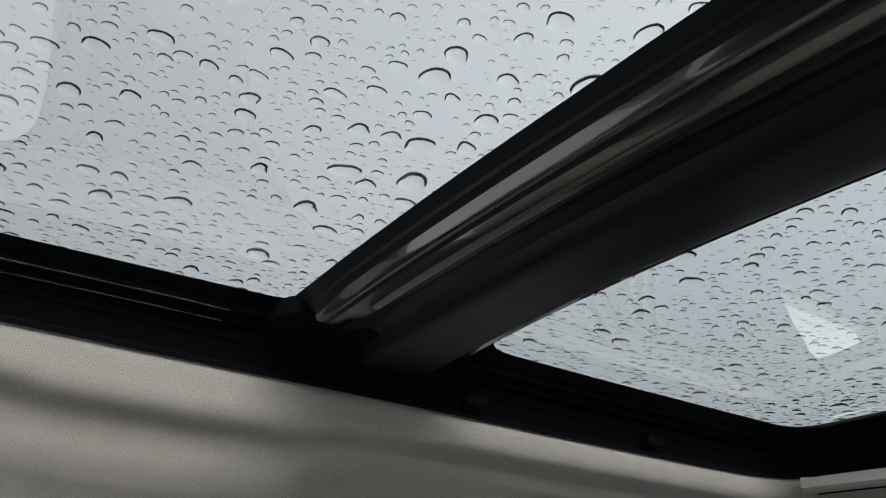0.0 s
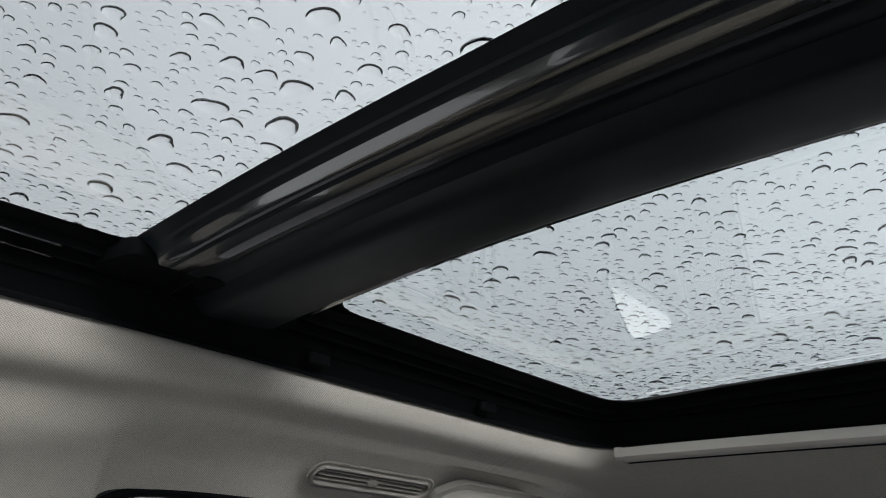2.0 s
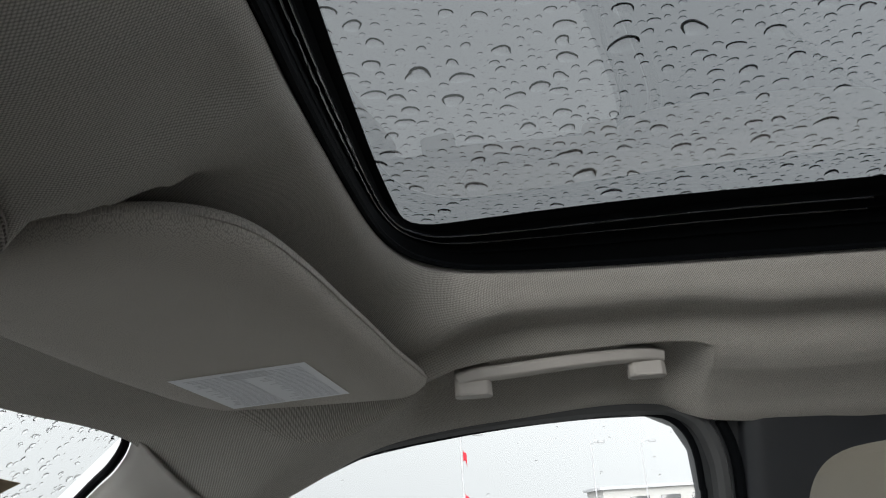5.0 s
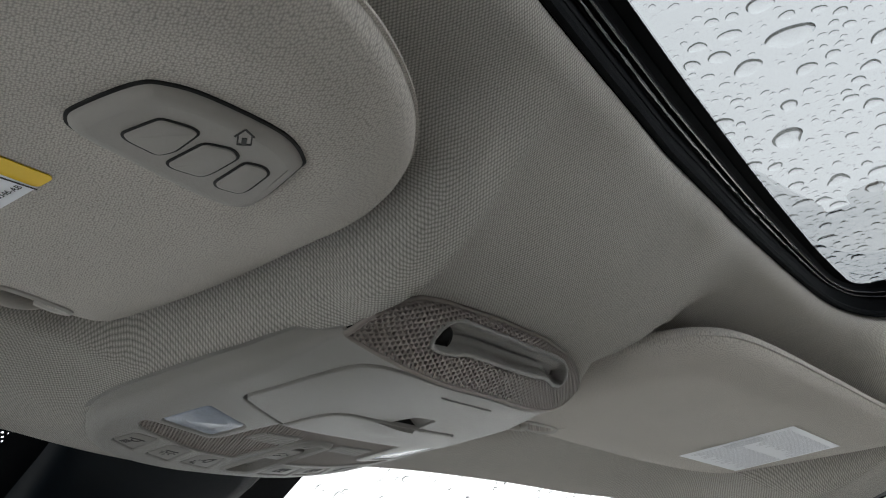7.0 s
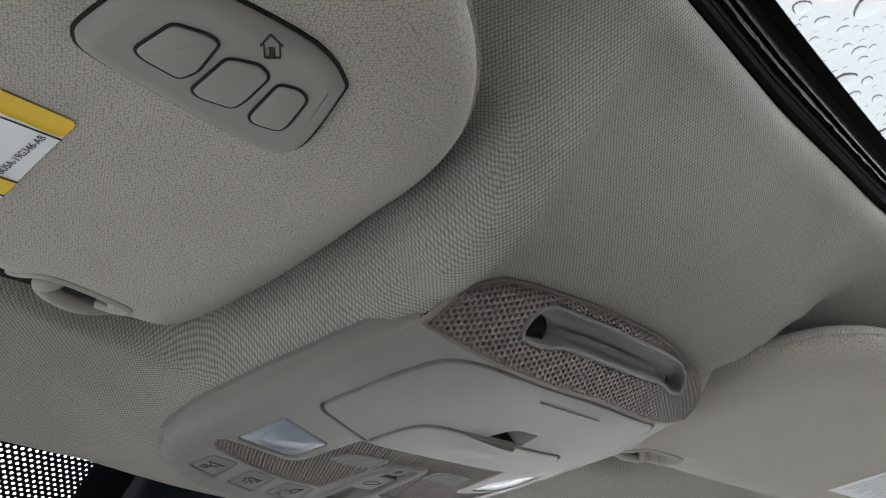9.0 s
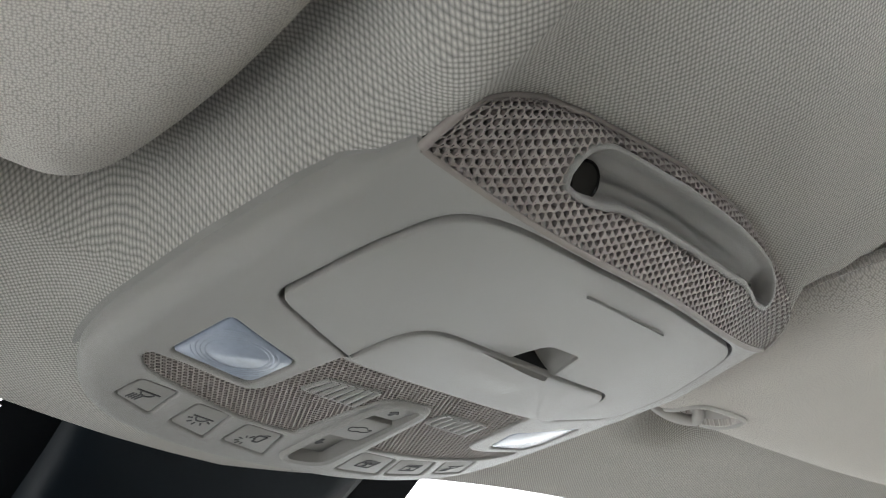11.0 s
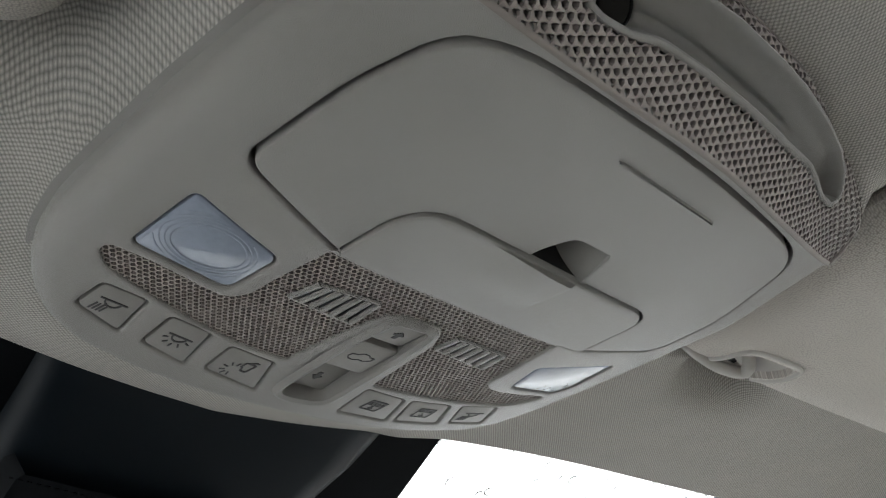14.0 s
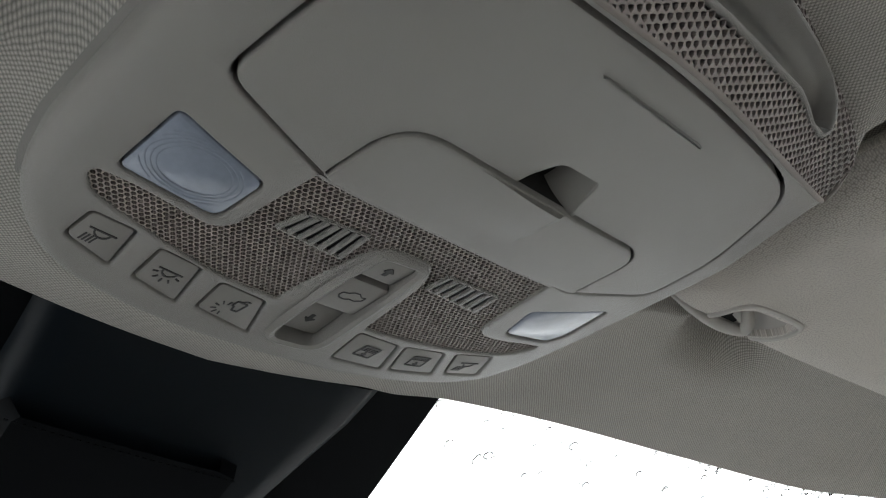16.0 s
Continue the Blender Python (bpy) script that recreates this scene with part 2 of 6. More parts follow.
def inset(pts, d):
    """Outline moved inwards by d."""
    sign, out, m = (1 if area2(pts) > 0 else -1), [], len(pts)
    for i in range(m):
        a, b, c = (Vector(pts[(i + k) % m]) for k in (-1, 0, 1))
        e, f = (b - a), (c - b)
        e = e.normalized() if e.length > 1e-9 else f.normalized()
        f = f.normalized() if f.length > 1e-9 else e
        t = (e + f).normalized() if (e + f).length > 1e-6 else e
        k = 1 / max(0.5, t.dot(e))
        out.append((b.x - sign * t.y * d * k, b.y + sign * t.x * d * k))
    return out


def plain(x, y, z):
    return (x, y, z)


def slab(outline, top, bottom, edge=0.001, place=plain, bm=None, top_edge=False):
    """A plate with a rounded rim on its lower (visible) side. place maps (x, y, z) to the car."""
    bm = bm or bmesh.new()
    s = 1 if top > bottom else -1
    rings = [(0, top), (0, bottom + s * edge), (edge * 0.3, bottom + s * edge * 0.3), (edge, bottom)]
    if top_edge:
        rings = [(edge, top), (edge * 0.3, top - edge * 0.3), (0, top - edge)] + rings[1:]
    made = [[bm.verts.new(place(x, y, z)) for x, y in (inset(outline, d) if d else outline)] for d, z in rings]
    m = len(outline)
    for a, b in zip(made, made[1:]):
        for i in range(m):
            bm.faces.new((a[i], a[(i + 1) % m], b[(i + 1) % m], b[i]))
    bm.faces.new(made[-1])
    bm.faces.new(list(reversed(made[0])))
    return bm


def holed(outline, holes, top, bottom, edge=0.0012, rim=None, place=plain, move=None):
    """A plate with openings: flat lower face, rounded rims; rim: list of (inset, z) rings for the outer border."""
    bm = bmesh.new()
    loops = []
    rim = rim or [(0, top), (0, bottom + edge), (edge * 0.3, bottom + edge * 0.3), (edge, bottom)]
    jobs = [(outline, rim)] + [(h, [(0, top), (0, bottom + edge), (-edge * 0.3, bottom + edge * 0.3), (-edge, bottom)]) for h in holes]
    for pts, rings in jobs:
        turn = move if move and pts is outline else inset
        made = [[bm.verts.new((x, y, z)) for x, y in (turn(pts, d) if d else pts)] for d, z in rings]
        m = len(pts)
        for a, b in zip(made, made[1:]):
            for i in range(m):
                bm.faces.new((a[i], a[(i + 1) % m], b[(i + 1) % m], b[i]))
        loops.append(made[-1])
    edges = [bm.edges.get((lp[i], lp[(i + 1) % len(lp)])) for lp in loops for i in range(len(lp))]
    bmesh.ops.triangle_fill(bm, use_beauty=True, edges=edges, normal=(0, 0, -1))
    for v in bm.verts:
        v.co = place(*v.co)
    return bm


def sweep(path, section, closed=False, bm=None, up=(0, 0, 1), cap=True):
    """A section (list of (side, up)) carried along a path."""
    bm = bm or bmesh.new()
    path = [Vector(p) for p in path]
    m, rings = len(path), []
    for i, p in enumerate(path):
        a = path[(i - 1) % m] if closed else path[max(i - 1, 0)]
        b = path[(i + 1) % m] if closed else path[min(i + 1, m - 1)]
        t = (b - a).normalized()
        side = t.cross(Vector(up))
        side = side.normalized() if side.length > 1e-6 else Vector((1, 0, 0))
        high = side.cross(t)
        rings.append([bm.verts.new(p + side * u + high * v) for u, v in section])
    k = len(section)
    for i in range(m if closed else m - 1):
        a, b = rings[i], rings[(i + 1) % m]
        for j in range(k):
            bm.faces.new((a[j], a[(j + 1) % k], b[(j + 1) % k], b[j]))
    if cap and not closed:
        bm.faces.new(rings[0]), bm.faces.new(list(reversed(rings[-1])))
    return bm


def circle(r, n=8, rx=1.0):
    return [(r * rx * math.cos(2 * math.pi * k / n), r * math.sin(2 * math.pi * k / n)) for k in range(n)]


def skin(rows, bm=None, closed_u=False, closed_v=False):
    """A sheet through rows of points."""
    bm = bm or bmesh.new()
    vs = [[bm.verts.new(p) for p in row] for row in rows]
    m, k = len(vs), len(vs[0])
    for i in range(m if closed_u else m - 1):
        for j in range(k if closed_v else k - 1):
            q = (vs[i][j], vs[i][(j + 1) % k], vs[(i + 1) % m][(j + 1) % k], vs[(i + 1) % m][j])
            bm.faces.new(q)
    return bm


def solid(ob, thickness, offset=1.0):
    md = ob.modifiers.new("thickness", "SOLIDIFY")
    md.thickness, md.offset = thickness, offset
    return ob


def lerp_keys(keys, t):
    for (a, va), (b, vb) in zip(keys, keys[1:]):
        if t <= b:
            return va + (vb - va) * (t - a) / (b - a)
    return keys[-1][1]


def smooth01(t):
    t = min(1.0, max(0.0, t))
    return t * t * (3 - 2 * t)


def inside(pts, x, y):
    hit, m = False, len(pts)
    for i in range(m):
        (x0, y0), (x1, y1) = pts[i], pts[(i + 1) % m]
        if (y0 > y) != (y1 > y) and x < (x1 - x0) * (y - y0) / (y1 - y0) + x0:
            hit = not hit
    return hit


GAP_CACHE = {}


def gap_to(pts, x, y):
    """Signed distance to an outline, negative inside."""
    if id(pts) not in GAP_CACHE:
        p = np.array(pts, float)
        GAP_CACHE[id(pts)] = (p, np.roll(p, -1, 0) - p, pts)
    p, e, _ = GAP_CACHE[id(pts)]
    rx, ry = x - p[:, 0], y - p[:, 1]
    t = np.clip((rx * e[:, 0] + ry * e[:, 1]) / (e[:, 0] ** 2 + e[:, 1] ** 2 + 1e-12), 0, 1)
    best = math.sqrt(float(np.min((rx - t * e[:, 0]) ** 2 + (ry - t * e[:, 1]) ** 2)))
    return -best if inside(pts, x, y) else best


def bars(bm, rows, place, thick=0.0002):
    """Flat raised bars given as (x0, y0, x1, y1, width) on a face; place maps (x, y, z)."""
    for x0, y0, x1, y1, w in rows:
        d = Vector((x1 - x0, y1 - y0))
        s = Vector((-d.y, d.x)).normalized() * w / 2
        q = [(x0 + s.x, y0 + s.y), (x1 + s.x, y1 + s.y), (x1 - s.x, y1 - s.y), (x0 - s.x, y0 - s.y)]
        lo, hi = [bm.verts.new(place(x, y, 0)) for x, y in q], [bm.verts.new(place(x, y, thick)) for x, y in q]
        bm.faces.new(hi), bm.faces.new(list(reversed(lo)))
        for i in range(4):
            bm.faces.new((lo[i], lo[(i + 1) % 4], hi[(i + 1) % 4], hi[i]))
    return bm


def line_bars(pts, w, closed=False):
    pts = list(pts) + ([pts[0]] if closed else [])
    return [(*a, *b, w) for a, b in zip(pts, pts[1:])]


# ---------------------------------------------------------------- plan of the roof
# Right half, from the middle of the front edge round to the middle of the rear edge.
LIP = [(0, .496), (.15, .492), (.30, .483), (.37, .472), (.415, .453), (.445, .42), (.458, .37), (.462, .30), (.462, .22), (.462, .17),
       (.462, .08), (.462, 0), (.462, -.06), (.462, -.30), (.460, -.50), (.452, -.59), (.42, -.627), (.30, -.634), (0, -.62)]
GLASS_EDGE = [(0, .4845), (.15, .4825), (.30, .476), (.365, .470), (.395, .458), (.410, .435), (.413, .37), (.412, .30), (.410, .22), (.409, .17),
              (.408, .08), (.405, 0), (.403, -.06), (.402, -.30), (.400, -.50), (.393, -.56), (.36, -.580), (.25, -.570), (0, -.545)]
RIM = [(0, .866, 1.646), (.20, .853, 1.657), (.37, .843, 1.657), (.50, .815, 1.647), (.562, .74, 1.622), (.587, .655, 1.548), (.587, .50, 1.607), (.587, .36, 1.624),
       (.587, .25, 1.628), (.584, .185, 1.611), (.583, .06, 1.607), (.585, -.04, 1.611), (.587, -.085, 1.633), (.587, -.33, 1.639), (.587, -.56, 1.637),
       (.585, -.74, 1.630), (.56, -1.15, 1.61), (.40, -1.28, 1.60), (0, -1.30, 1.60)]
SIDE_WEIGHT = [0, 0, .05, .25, .55, .85, 1, 1, 1, 1, 1, 1, 1, 1, 1, .85, .4, .1, 0]
LIP_Z = 1.733
STEPS = 40
SIDE_PROFILE = [(0, 0), (.010, .07), (.03, .16), (.06, .22), (.12, .262), (.20, .285), (.27, .30), (.31, .33), (.34, .40), (.37, .475), (.40, .53), (.45, .59), (.54, .665), (.70, .765), (.84, .87), (.93, .95), (1, 1)]
REAR_PROFILE = [(0, 0), (.010, .06), (.03, .13), (.07, .19), (.15, .235), (.25, .275), (.33, .315), (.39, .37), (.45, .425), (.55, .49), (.68, .585), (.80, .71), (.90, .85), (1, 1)]
FRONT_PROFILE = [(0, 0), (.006, .06), (.02, .13), (.06, .22), (.14, .34), (.25, .47), (.38, .56), (.55, .63), (.70, .72), (.84, .85), (.95, .96), (1, 1)]


def glass_z(x, y):
    return 1.790 - .008 * (x / .41) ** 2 - .10 * max(0, y - .05) ** 2


def both_sides(right):
    """Right half of a ring, front to rear, made into a closed ring."""
    left = [np.array([-p[0], *p[1:]]) for p in reversed(right[1:-1])]
    return list(right) + left


def wall_x(z):
    """Half-width of the cabin's side at a height: the windows lean inwards to the roof."""
    return .587 + (1.63 - z) * .30


# the overhead console: height of its lower face, and its outlines in plan
FACE = 1.6334


def bend(x, y):
    """The console's face: flat in the middle, curling up to its sides, most at the rear; it dips to the front and to the right."""
    q = (max(0.0, abs(x - .002) - .025) / .075) ** 2
    return .0058 * q + .0066 * q * smooth01((.672 - y) / .055) - .0285 * (min(y, .83) - .72) - .0056 * (x - .002)


def seam_y(x):
    """Joint between the bezel and the perforated end cap."""
    return .6112 + .0112 * (abs(x - .002) / .1045) ** 1.7


BEZEL = [(x, seam_y(x)) for x in np.linspace(-.1040, .1080, 13)] + round_poly([(.1080, .6230), (.1112, .640), (.1152, .667), (.1172, .70), (.1192, .745), (.1180, .775), (.1115, .797), (.0960, .8085), (.066, .8165),
        (.036, .8215), (.003, .8240), (-.03, .8235), (-.060, .8210), (-.086, .8160), (-.1005, .8065), (-.1100, .7925), (-.1152, .779), (-.1178, .755), (-.1158, .70), (-.1130, .667), (-.1073, .640), (-.1040, .6228)], .006, 2)[3:-3]
CAP_HALF = .1050          # half-width of the end cap, round x = .002


def crest(x):
    """Upper edge of the end cap, against the cloth: y and z."""
    a = min(1.0, abs(x - .002) / CAP_HALF)
    y = lerp_keys([(0, .5875), (.2, .5885), (.4, .5920), (.6, .5960), (.75, .5990), (.86, .6020), (.93, .6050), (.975, .6090), (1, .6170)], a)
    z = lerp_keys([(0, 1.6660), (.4, 1.6680), (.6, 1.6690), (.75, 1.6678), (.86, 1.6640), (.93, 1.6605), (.975, 1.6565), (1, 1.6520)], a)
    return y, z


VISOR = [(.148, .61), (.150, .66), (.151, .702), (.157, .718), (.178, .726), (.205, .727), (.235, .723), (.281, .716), (.329, .707), (.387, .695), (.453, .676), (.495, .656), (.511, .636), (.515, .61), (.514, .56),
         (.510, .49), (.506, .468), (.494, .457), (.475, .458), (.408, .473), (.347, .484), (.297, .494), (.254, .502), (.222, .509), (.190, .518), (.168, .530), (.153, .549), (.147, .575)]
VISOR_RIGHT = [tuple(p) for p in curve_points(VISOR, 4, True)]
VISOR_D = [(.139, .61), (.136, .66), (.139, .708), (.148, .729), (.172, .733), (.235, .722), (.30, .714), (.385, .706), (.45, .694), (.490, .668), (.512, .640),
           (.531, .595), (.532, .50), (.529, .468), (.518, .454), (.495, .452), (.46, .464), (.37, .489), (.30, .5005), (.2535, .5040), (.2276, .5075), (.2138, .5110), (.2001, .5160), (.186, .5227), (.1726, .5315), (.160, .543), (.148, .560), (.141, .582)]
POCKET = [tuple(p) for p in curve_points([(.120, .70), (.118, .65), (.1185, .61), (.122, .580), (.132, .554), (.157, .530), (.205, .506), (.254, .493), (.347, .475), (.408, .464), (.470, .449), (.498, .447), (.516, .465),
           (.523, .56), (.523, .62), (.505, .655), (.453, .675), (.387, .693), (.281, .720), (.20, .737), (.140, .737)], 4, True)]
VISOR_LEFT = [(-x, y) for x, y in reversed([tuple(p) for p in curve_points(VISOR_D, 4, True)])]
CAP_PLAN = [(x, crest(x)[0]) for x in np.linspace(-.103, .107, 25)] + [p for p in BEZEL if p[1] > .630]


def visor_z(x, y):
    """Lower face of a folded sun visor."""
    a = abs(x)
    if x < 0:
        return 1.6655 - .004 * smooth01((a - .28) / .1) - .016 * smooth01((a - .36) / .14)
    return 1.668 - .10 * (a - .158)


def roof_cloth(x, y, z, side, a):
    """Shapes pressed into the headliner: round the console, over the visors and behind the grab handles."""
    front = smooth01((y - .45) / .06)
    if front > 0:
        d = gap_to(CAP_PLAN, x, y)
        edge_z = FACE + bend(x, y) + .0032 + .0072 * smooth01((y - .628) / .025)
        right = smooth01((x - .08) / .03)
        top = crest(x)[1] + .0010
        top += (1.6725 - top) * right * smooth01(d / .013)
        ped = edge_z + (top - edge_z) * smooth01((.626 - y) / .022) + (8.5 - 3.5 * right) * max(0, d) ** 2
        left = smooth01((-.05 - x) / .05) * smooth01((.81 - y) / .05)
        ped += left * (edge_z + .040 * (1 - math.exp(-max(0, d) / .042)) - ped) * smooth01((y - .60) / .03)
        k = .024
        h = max(0, min(1, .5 + .5 * (ped - z) / k))
        low = ped * (1 - h) + z * h - k * h * (1 - h)
        near = smooth01((.012 - d) / .012)
        low = low * (1 - near) + (ped + .016 * smooth01((-d - .003) / .006)) * near
        z = z + (low - z) * front
        g = gap_to(POCKET if x > 0 else VISOR_LEFT, x, y)
        w = smooth01((.002 - g) / .011) if x > 0 else smooth01((.026 - g) / .020)
        z += w * max(0, visor_z(x, y) + (.040 if x > 0 else .030) - z) * front
        z += .050 * math.exp(-((x - .264) / .028) ** 2 - ((y - .740) / .017) ** 2)
    if side > .8:
        ends = smooth01((y - .200) / .03) * smooth01((.485 - y) / .03)
        w = ends * smooth01((a - .403) / .015) * smooth01((.95 - a) / .40)
        sgn = 1 if x > 0 else -1
        x, z = x + sgn * .024 * w, z + .013 * w
        ends = smooth01((y + .60) / .05) * smooth01((-.41 - y) / .04)
        w = ends * smooth01((a - .42) / .05) * smooth01((.95 - a) / .2)
        x, z = x + sgn * .008 * w, z + .005 * w
    return x, y, z


lip_half, rim_half, glass_half = curve_points(LIP, STEPS), curve_points(RIM, STEPS), curve_points(GLASS_EDGE, STEPS)
side_half = curve_points([(w,) for w in SIDE_WEIGHT], STEPS)
lip_ring, rim_ring, glass_ring = both_sides(lip_half), both_sides(rim_half), both_sides(glass_half)
side_ring = both_sides([np.array([0, float(s[0])]) for s in side_half])
fine = sorted(set([0, .006, .012, .02, .03, .04, .06, .09, .12, .16, .20, .24, .27, .29, .31, .325, .34, .355, .37, .385, .40, .405, .41, .415, .42, .44, .46, .48] + [.5 + .5 * k / 72 for k in range(73)] + [.22, .255, .28, .30, .318, .332, .348, .362, .378, .392, .43, .45, .47, .49]))


def headliner_rows(shape):
    rows = []
    for p, q, s in zip(lip_ring, rim_ring, side_ring):
        row, s = [], float(min(1, max(0, s[1])))
        for a in fine:
            back = smooth01((.12 - p[1]) / .30)
            b = lerp_keys(FRONT_PROFILE, a) * (1 - s) + (lerp_keys(SIDE_PROFILE, a) * (1 - back) + lerp_keys(REAR_PROFILE, a) * back) * s
            x, y = p[0] + (q[0] - p[0]) * a, p[1] + (q[1] - p[1]) * a
            lz = LIP_Z - .0045 * s
            row.append(shape(x, y, lz + (q[2] - lz) * b, s, a))
        # the cloth turns up over its own edge at the opening
        d = np.array([q[0] - p[0], q[1] - p[1]])
        d = d / np.linalg.norm(d)
        row = [(p[0] + d[0] * .006, p[1] + d[1] * .006, LIP_Z + .006), (p[0] + d[0] * .001, p[1] + d[1] * .001, LIP_Z + .003 - .0045 * s)] + row
        rows.append(row)
    return rows


cloth_rows = headliner_rows(roof_cloth)
headliner = link_mesh("headliner", skin(cloth_rows, closed_u=True), CLOTH, smooth=60)
flat_cloth = []           # the cloth laid flat, so that the knit keeps its size on steep sides
for row in headliner_rows(lambda x, y, z, side, a: (x, y, z)):
    a, b = Vector(row[2]), Vector(row[-1])
    d, run = Vector((b.x - a.x, b.y - a.y)).normalized(), 0.0
    for k, p in enumerate(row):
        run += (Vector(p) - Vector(row[k - 1])).length if k else 0.0
        flat_cloth.append((a.x + d.x * run, a.y + d.y * run))
layer = headliner.data.uv_layers.new(name="cloth")
layer.data.foreach_set("uv", [c for lp in headliner.data.loops for c in flat_cloth[lp.vertex_index]])
tagged(headliner, "pale grey-beige knitted cloth headliner round the sunroof opening", "headliner", kind="structure")

# ---------------------------------------------------------------- glass roof
OPEN_FRONT = round_poly([(-.408, .040), (-.2, .051), (0, .056), (.2, .051), (.408, .040), (.412, .30), (.413, .4615), (.30, .4715), (.15, .4768), (0, .4785), (-.15, .4768), (-.30, .4715), (-.413, .4615), (-.412, .30)],
                        [.02, .05, .05, .05, .02, .05, .035, .05, .05, .05, .05, .05, .035, .05], 5)
OPEN_REAR = round_poly([(-.398, -.580), (-.25, -.570), (0, -.545), (.25, -.570), (.398, -.580), (.402, -.3), (.400, -.132), (.2, -.110), (0, -.100), (-.2, -.110), (-.400, -.132), (-.402, -.3)],
                       [.04, .05, .05, .05, .04, .05, .035, .05, .05, .05, .035, .05], 5)


def roof_pane(name, x1, y0, y1, label, glass):
    rows = [[(x, y, glass_z(x, y)) for x in np.linspace(-x1, x1, 25)] for y in np.linspace(y0, y1, 25)]
    ob = link_mesh(name, skin(rows), glass)
    ob.visible_shadow = False
    return tagged(ob, label, "window glass", kind="structure")


glass_front = roof_pane("window_1", .455, -.02, .515, "tinted front sunroof glass wet with raindrops", ROOF_GLASS)
glass_rear = roof_pane("window_2", .455, -.62, -.055, "tinted rear sunroof glass wet with raindrops", REAR_ROOF_GLASS)


def border(name, outline, width, parent, label):
    """Black printed edge under a pane."""
    rows = []
    for k in range(5):
        ring = inset(outline, -width * k / 4) if k else outline
        rows.append([(x, y, glass_z(x, y) - .0022) for x, y in ring])
    return part(name, skin(rows, closed_v=True), RAIL_BLACK, parent, label)


border("frit_border", OPEN_FRONT, .05, glass_front, "black printed glass border")
border("frit_border", OPEN_REAR, .05, glass_rear, "black printed glass border")

sunroof = thing("sunroof_frame", "black plastic sunroof frame with ribbed rails and crossbar", "sunroof frame", at=(0, 0, 1.75))
RAIL = [(0, .02), (.14, .06), (.27, .10), (.31, .22), (.335, .235), (.36, .21), (.50, .20), (.545, .34), (.565, .355), (.59, .33), (.74, .35), (.79, .56), (.81, .575),
        (.835, .56), (.92, .74), (.97, .93), (1.0, 1.0)]


def rail_rows(u0, u1):
    rows = []
    for i in range(u0, u1 + 1):
        p, q = glass_ring[i % len(glass_ring)], lip_ring[i % len(lip_ring)]
        z0, z1 = glass_z(p[0], p[1]) - .004, LIP_Z + .004
        row = []
        for a, b in RAIL:
            row.append((p[0] + (q[0] - p[0]) * (a * 1.06 - .02), p[1] + (q[1] - p[1]) * (a * 1.06 - .02), z0 + (z1 - z0) * b))
        row.append((row[-1][0], row[-1][1], LIP_Z + .03))
        rows.append(row)
    return rows


half = len(lip_half) - 1
full = len(lip_ring)
corner = 4 * STEPS
back = 15 * STEPS
part("front_rail", skin(rail_rows(full - corner, full + corner)), RAIL_BLACK, sunroof, "ribbed black front rail", smooth=25).location = (0, 0, -1.75)
part("side_rail", skin(rail_rows(corner, back)), RAIL_BLACK, sunroof, "ribbed black side rail", smooth=25).location = (0, 0, -1.75)
part("side_rail", skin(rail_rows(full - back, full - corner)), RAIL_BLACK, sunroof, "ribbed black side rail", smooth=25).location = (0, 0, -1.75)
part("rear_rail", skin(rail_rows(back, full - back)), RAIL_BLACK, sunroof, "ribbed black rear rail", smooth=25).location = (0, 0, -1.75)

# crossbar between the two panes: (y, z) of its ribbed underside
RIDGES = [(.054, 1.7860), (.050, 1.7842), (.0455, 1.7828), (.0440, 1.7812), (.0418, 1.7806), (.0404, 1.7799), (.0392, 1.7790), (.0378, 1.7776), (.0364, 1.7759), (.0352, 1.7745), (.0340, 1.7735), (.0326, 1.7728), (.0314, 1.7727), (.0304, 1.7732),
          (.0294, 1.7726), (.0280, 1.7716), (.0262, 1.7700), (.0246, 1.7687), (.0230, 1.7677), (.0210, 1.7669), (.0175, 1.7664), (.0145, 1.7666), (.0120, 1.7676), (.0100, 1.7692), (.0085, 1.7715)]
BAND = [(.0085, 1.7715), (.0040, 1.7735), (-.004, 1.7740), (-.010, 1.7728), (-.0130, 1.7690), (-.0165, 1.7652), (-.0195, 1.7636), (-.0230, 1.7630), (-.0290, 1.7632), (-.055, 1.7652), (-.072, 1.7672),
        (-.077, 1.7690)]
LOWER_LIP = [(-.077, 1.7690), (-.080, 1.7742), (-.084, 1.7752), (-.090, 1.7752), (-.093, 1.7780), (-.098, 1.7815), (-.101, 1.7865)]


def bar_rows(section, x0=-.44, x1=.44, flat=False):
    rows = []
    for x in np.linspace(x0, x1, 81 if flat else 41):
        sag = -.008 * (x / .41) ** 2
        bow = 1 - (x / .41) ** 2
        row = []
        for y, z in section:
            f = (y + .101) / .155
            if flat:
                w = min(1, max(0, (abs(x) - .33) / .065))
                z += w * w * (3 - 2 * w) * min(1, len(row) / 8) * (1.7716 - z)
            row.append((x, y - .010 * f + f * .012 * bow + (1 - f) * (.027 * bow - .030), z + sag))
        rows.append(row)
    return rows


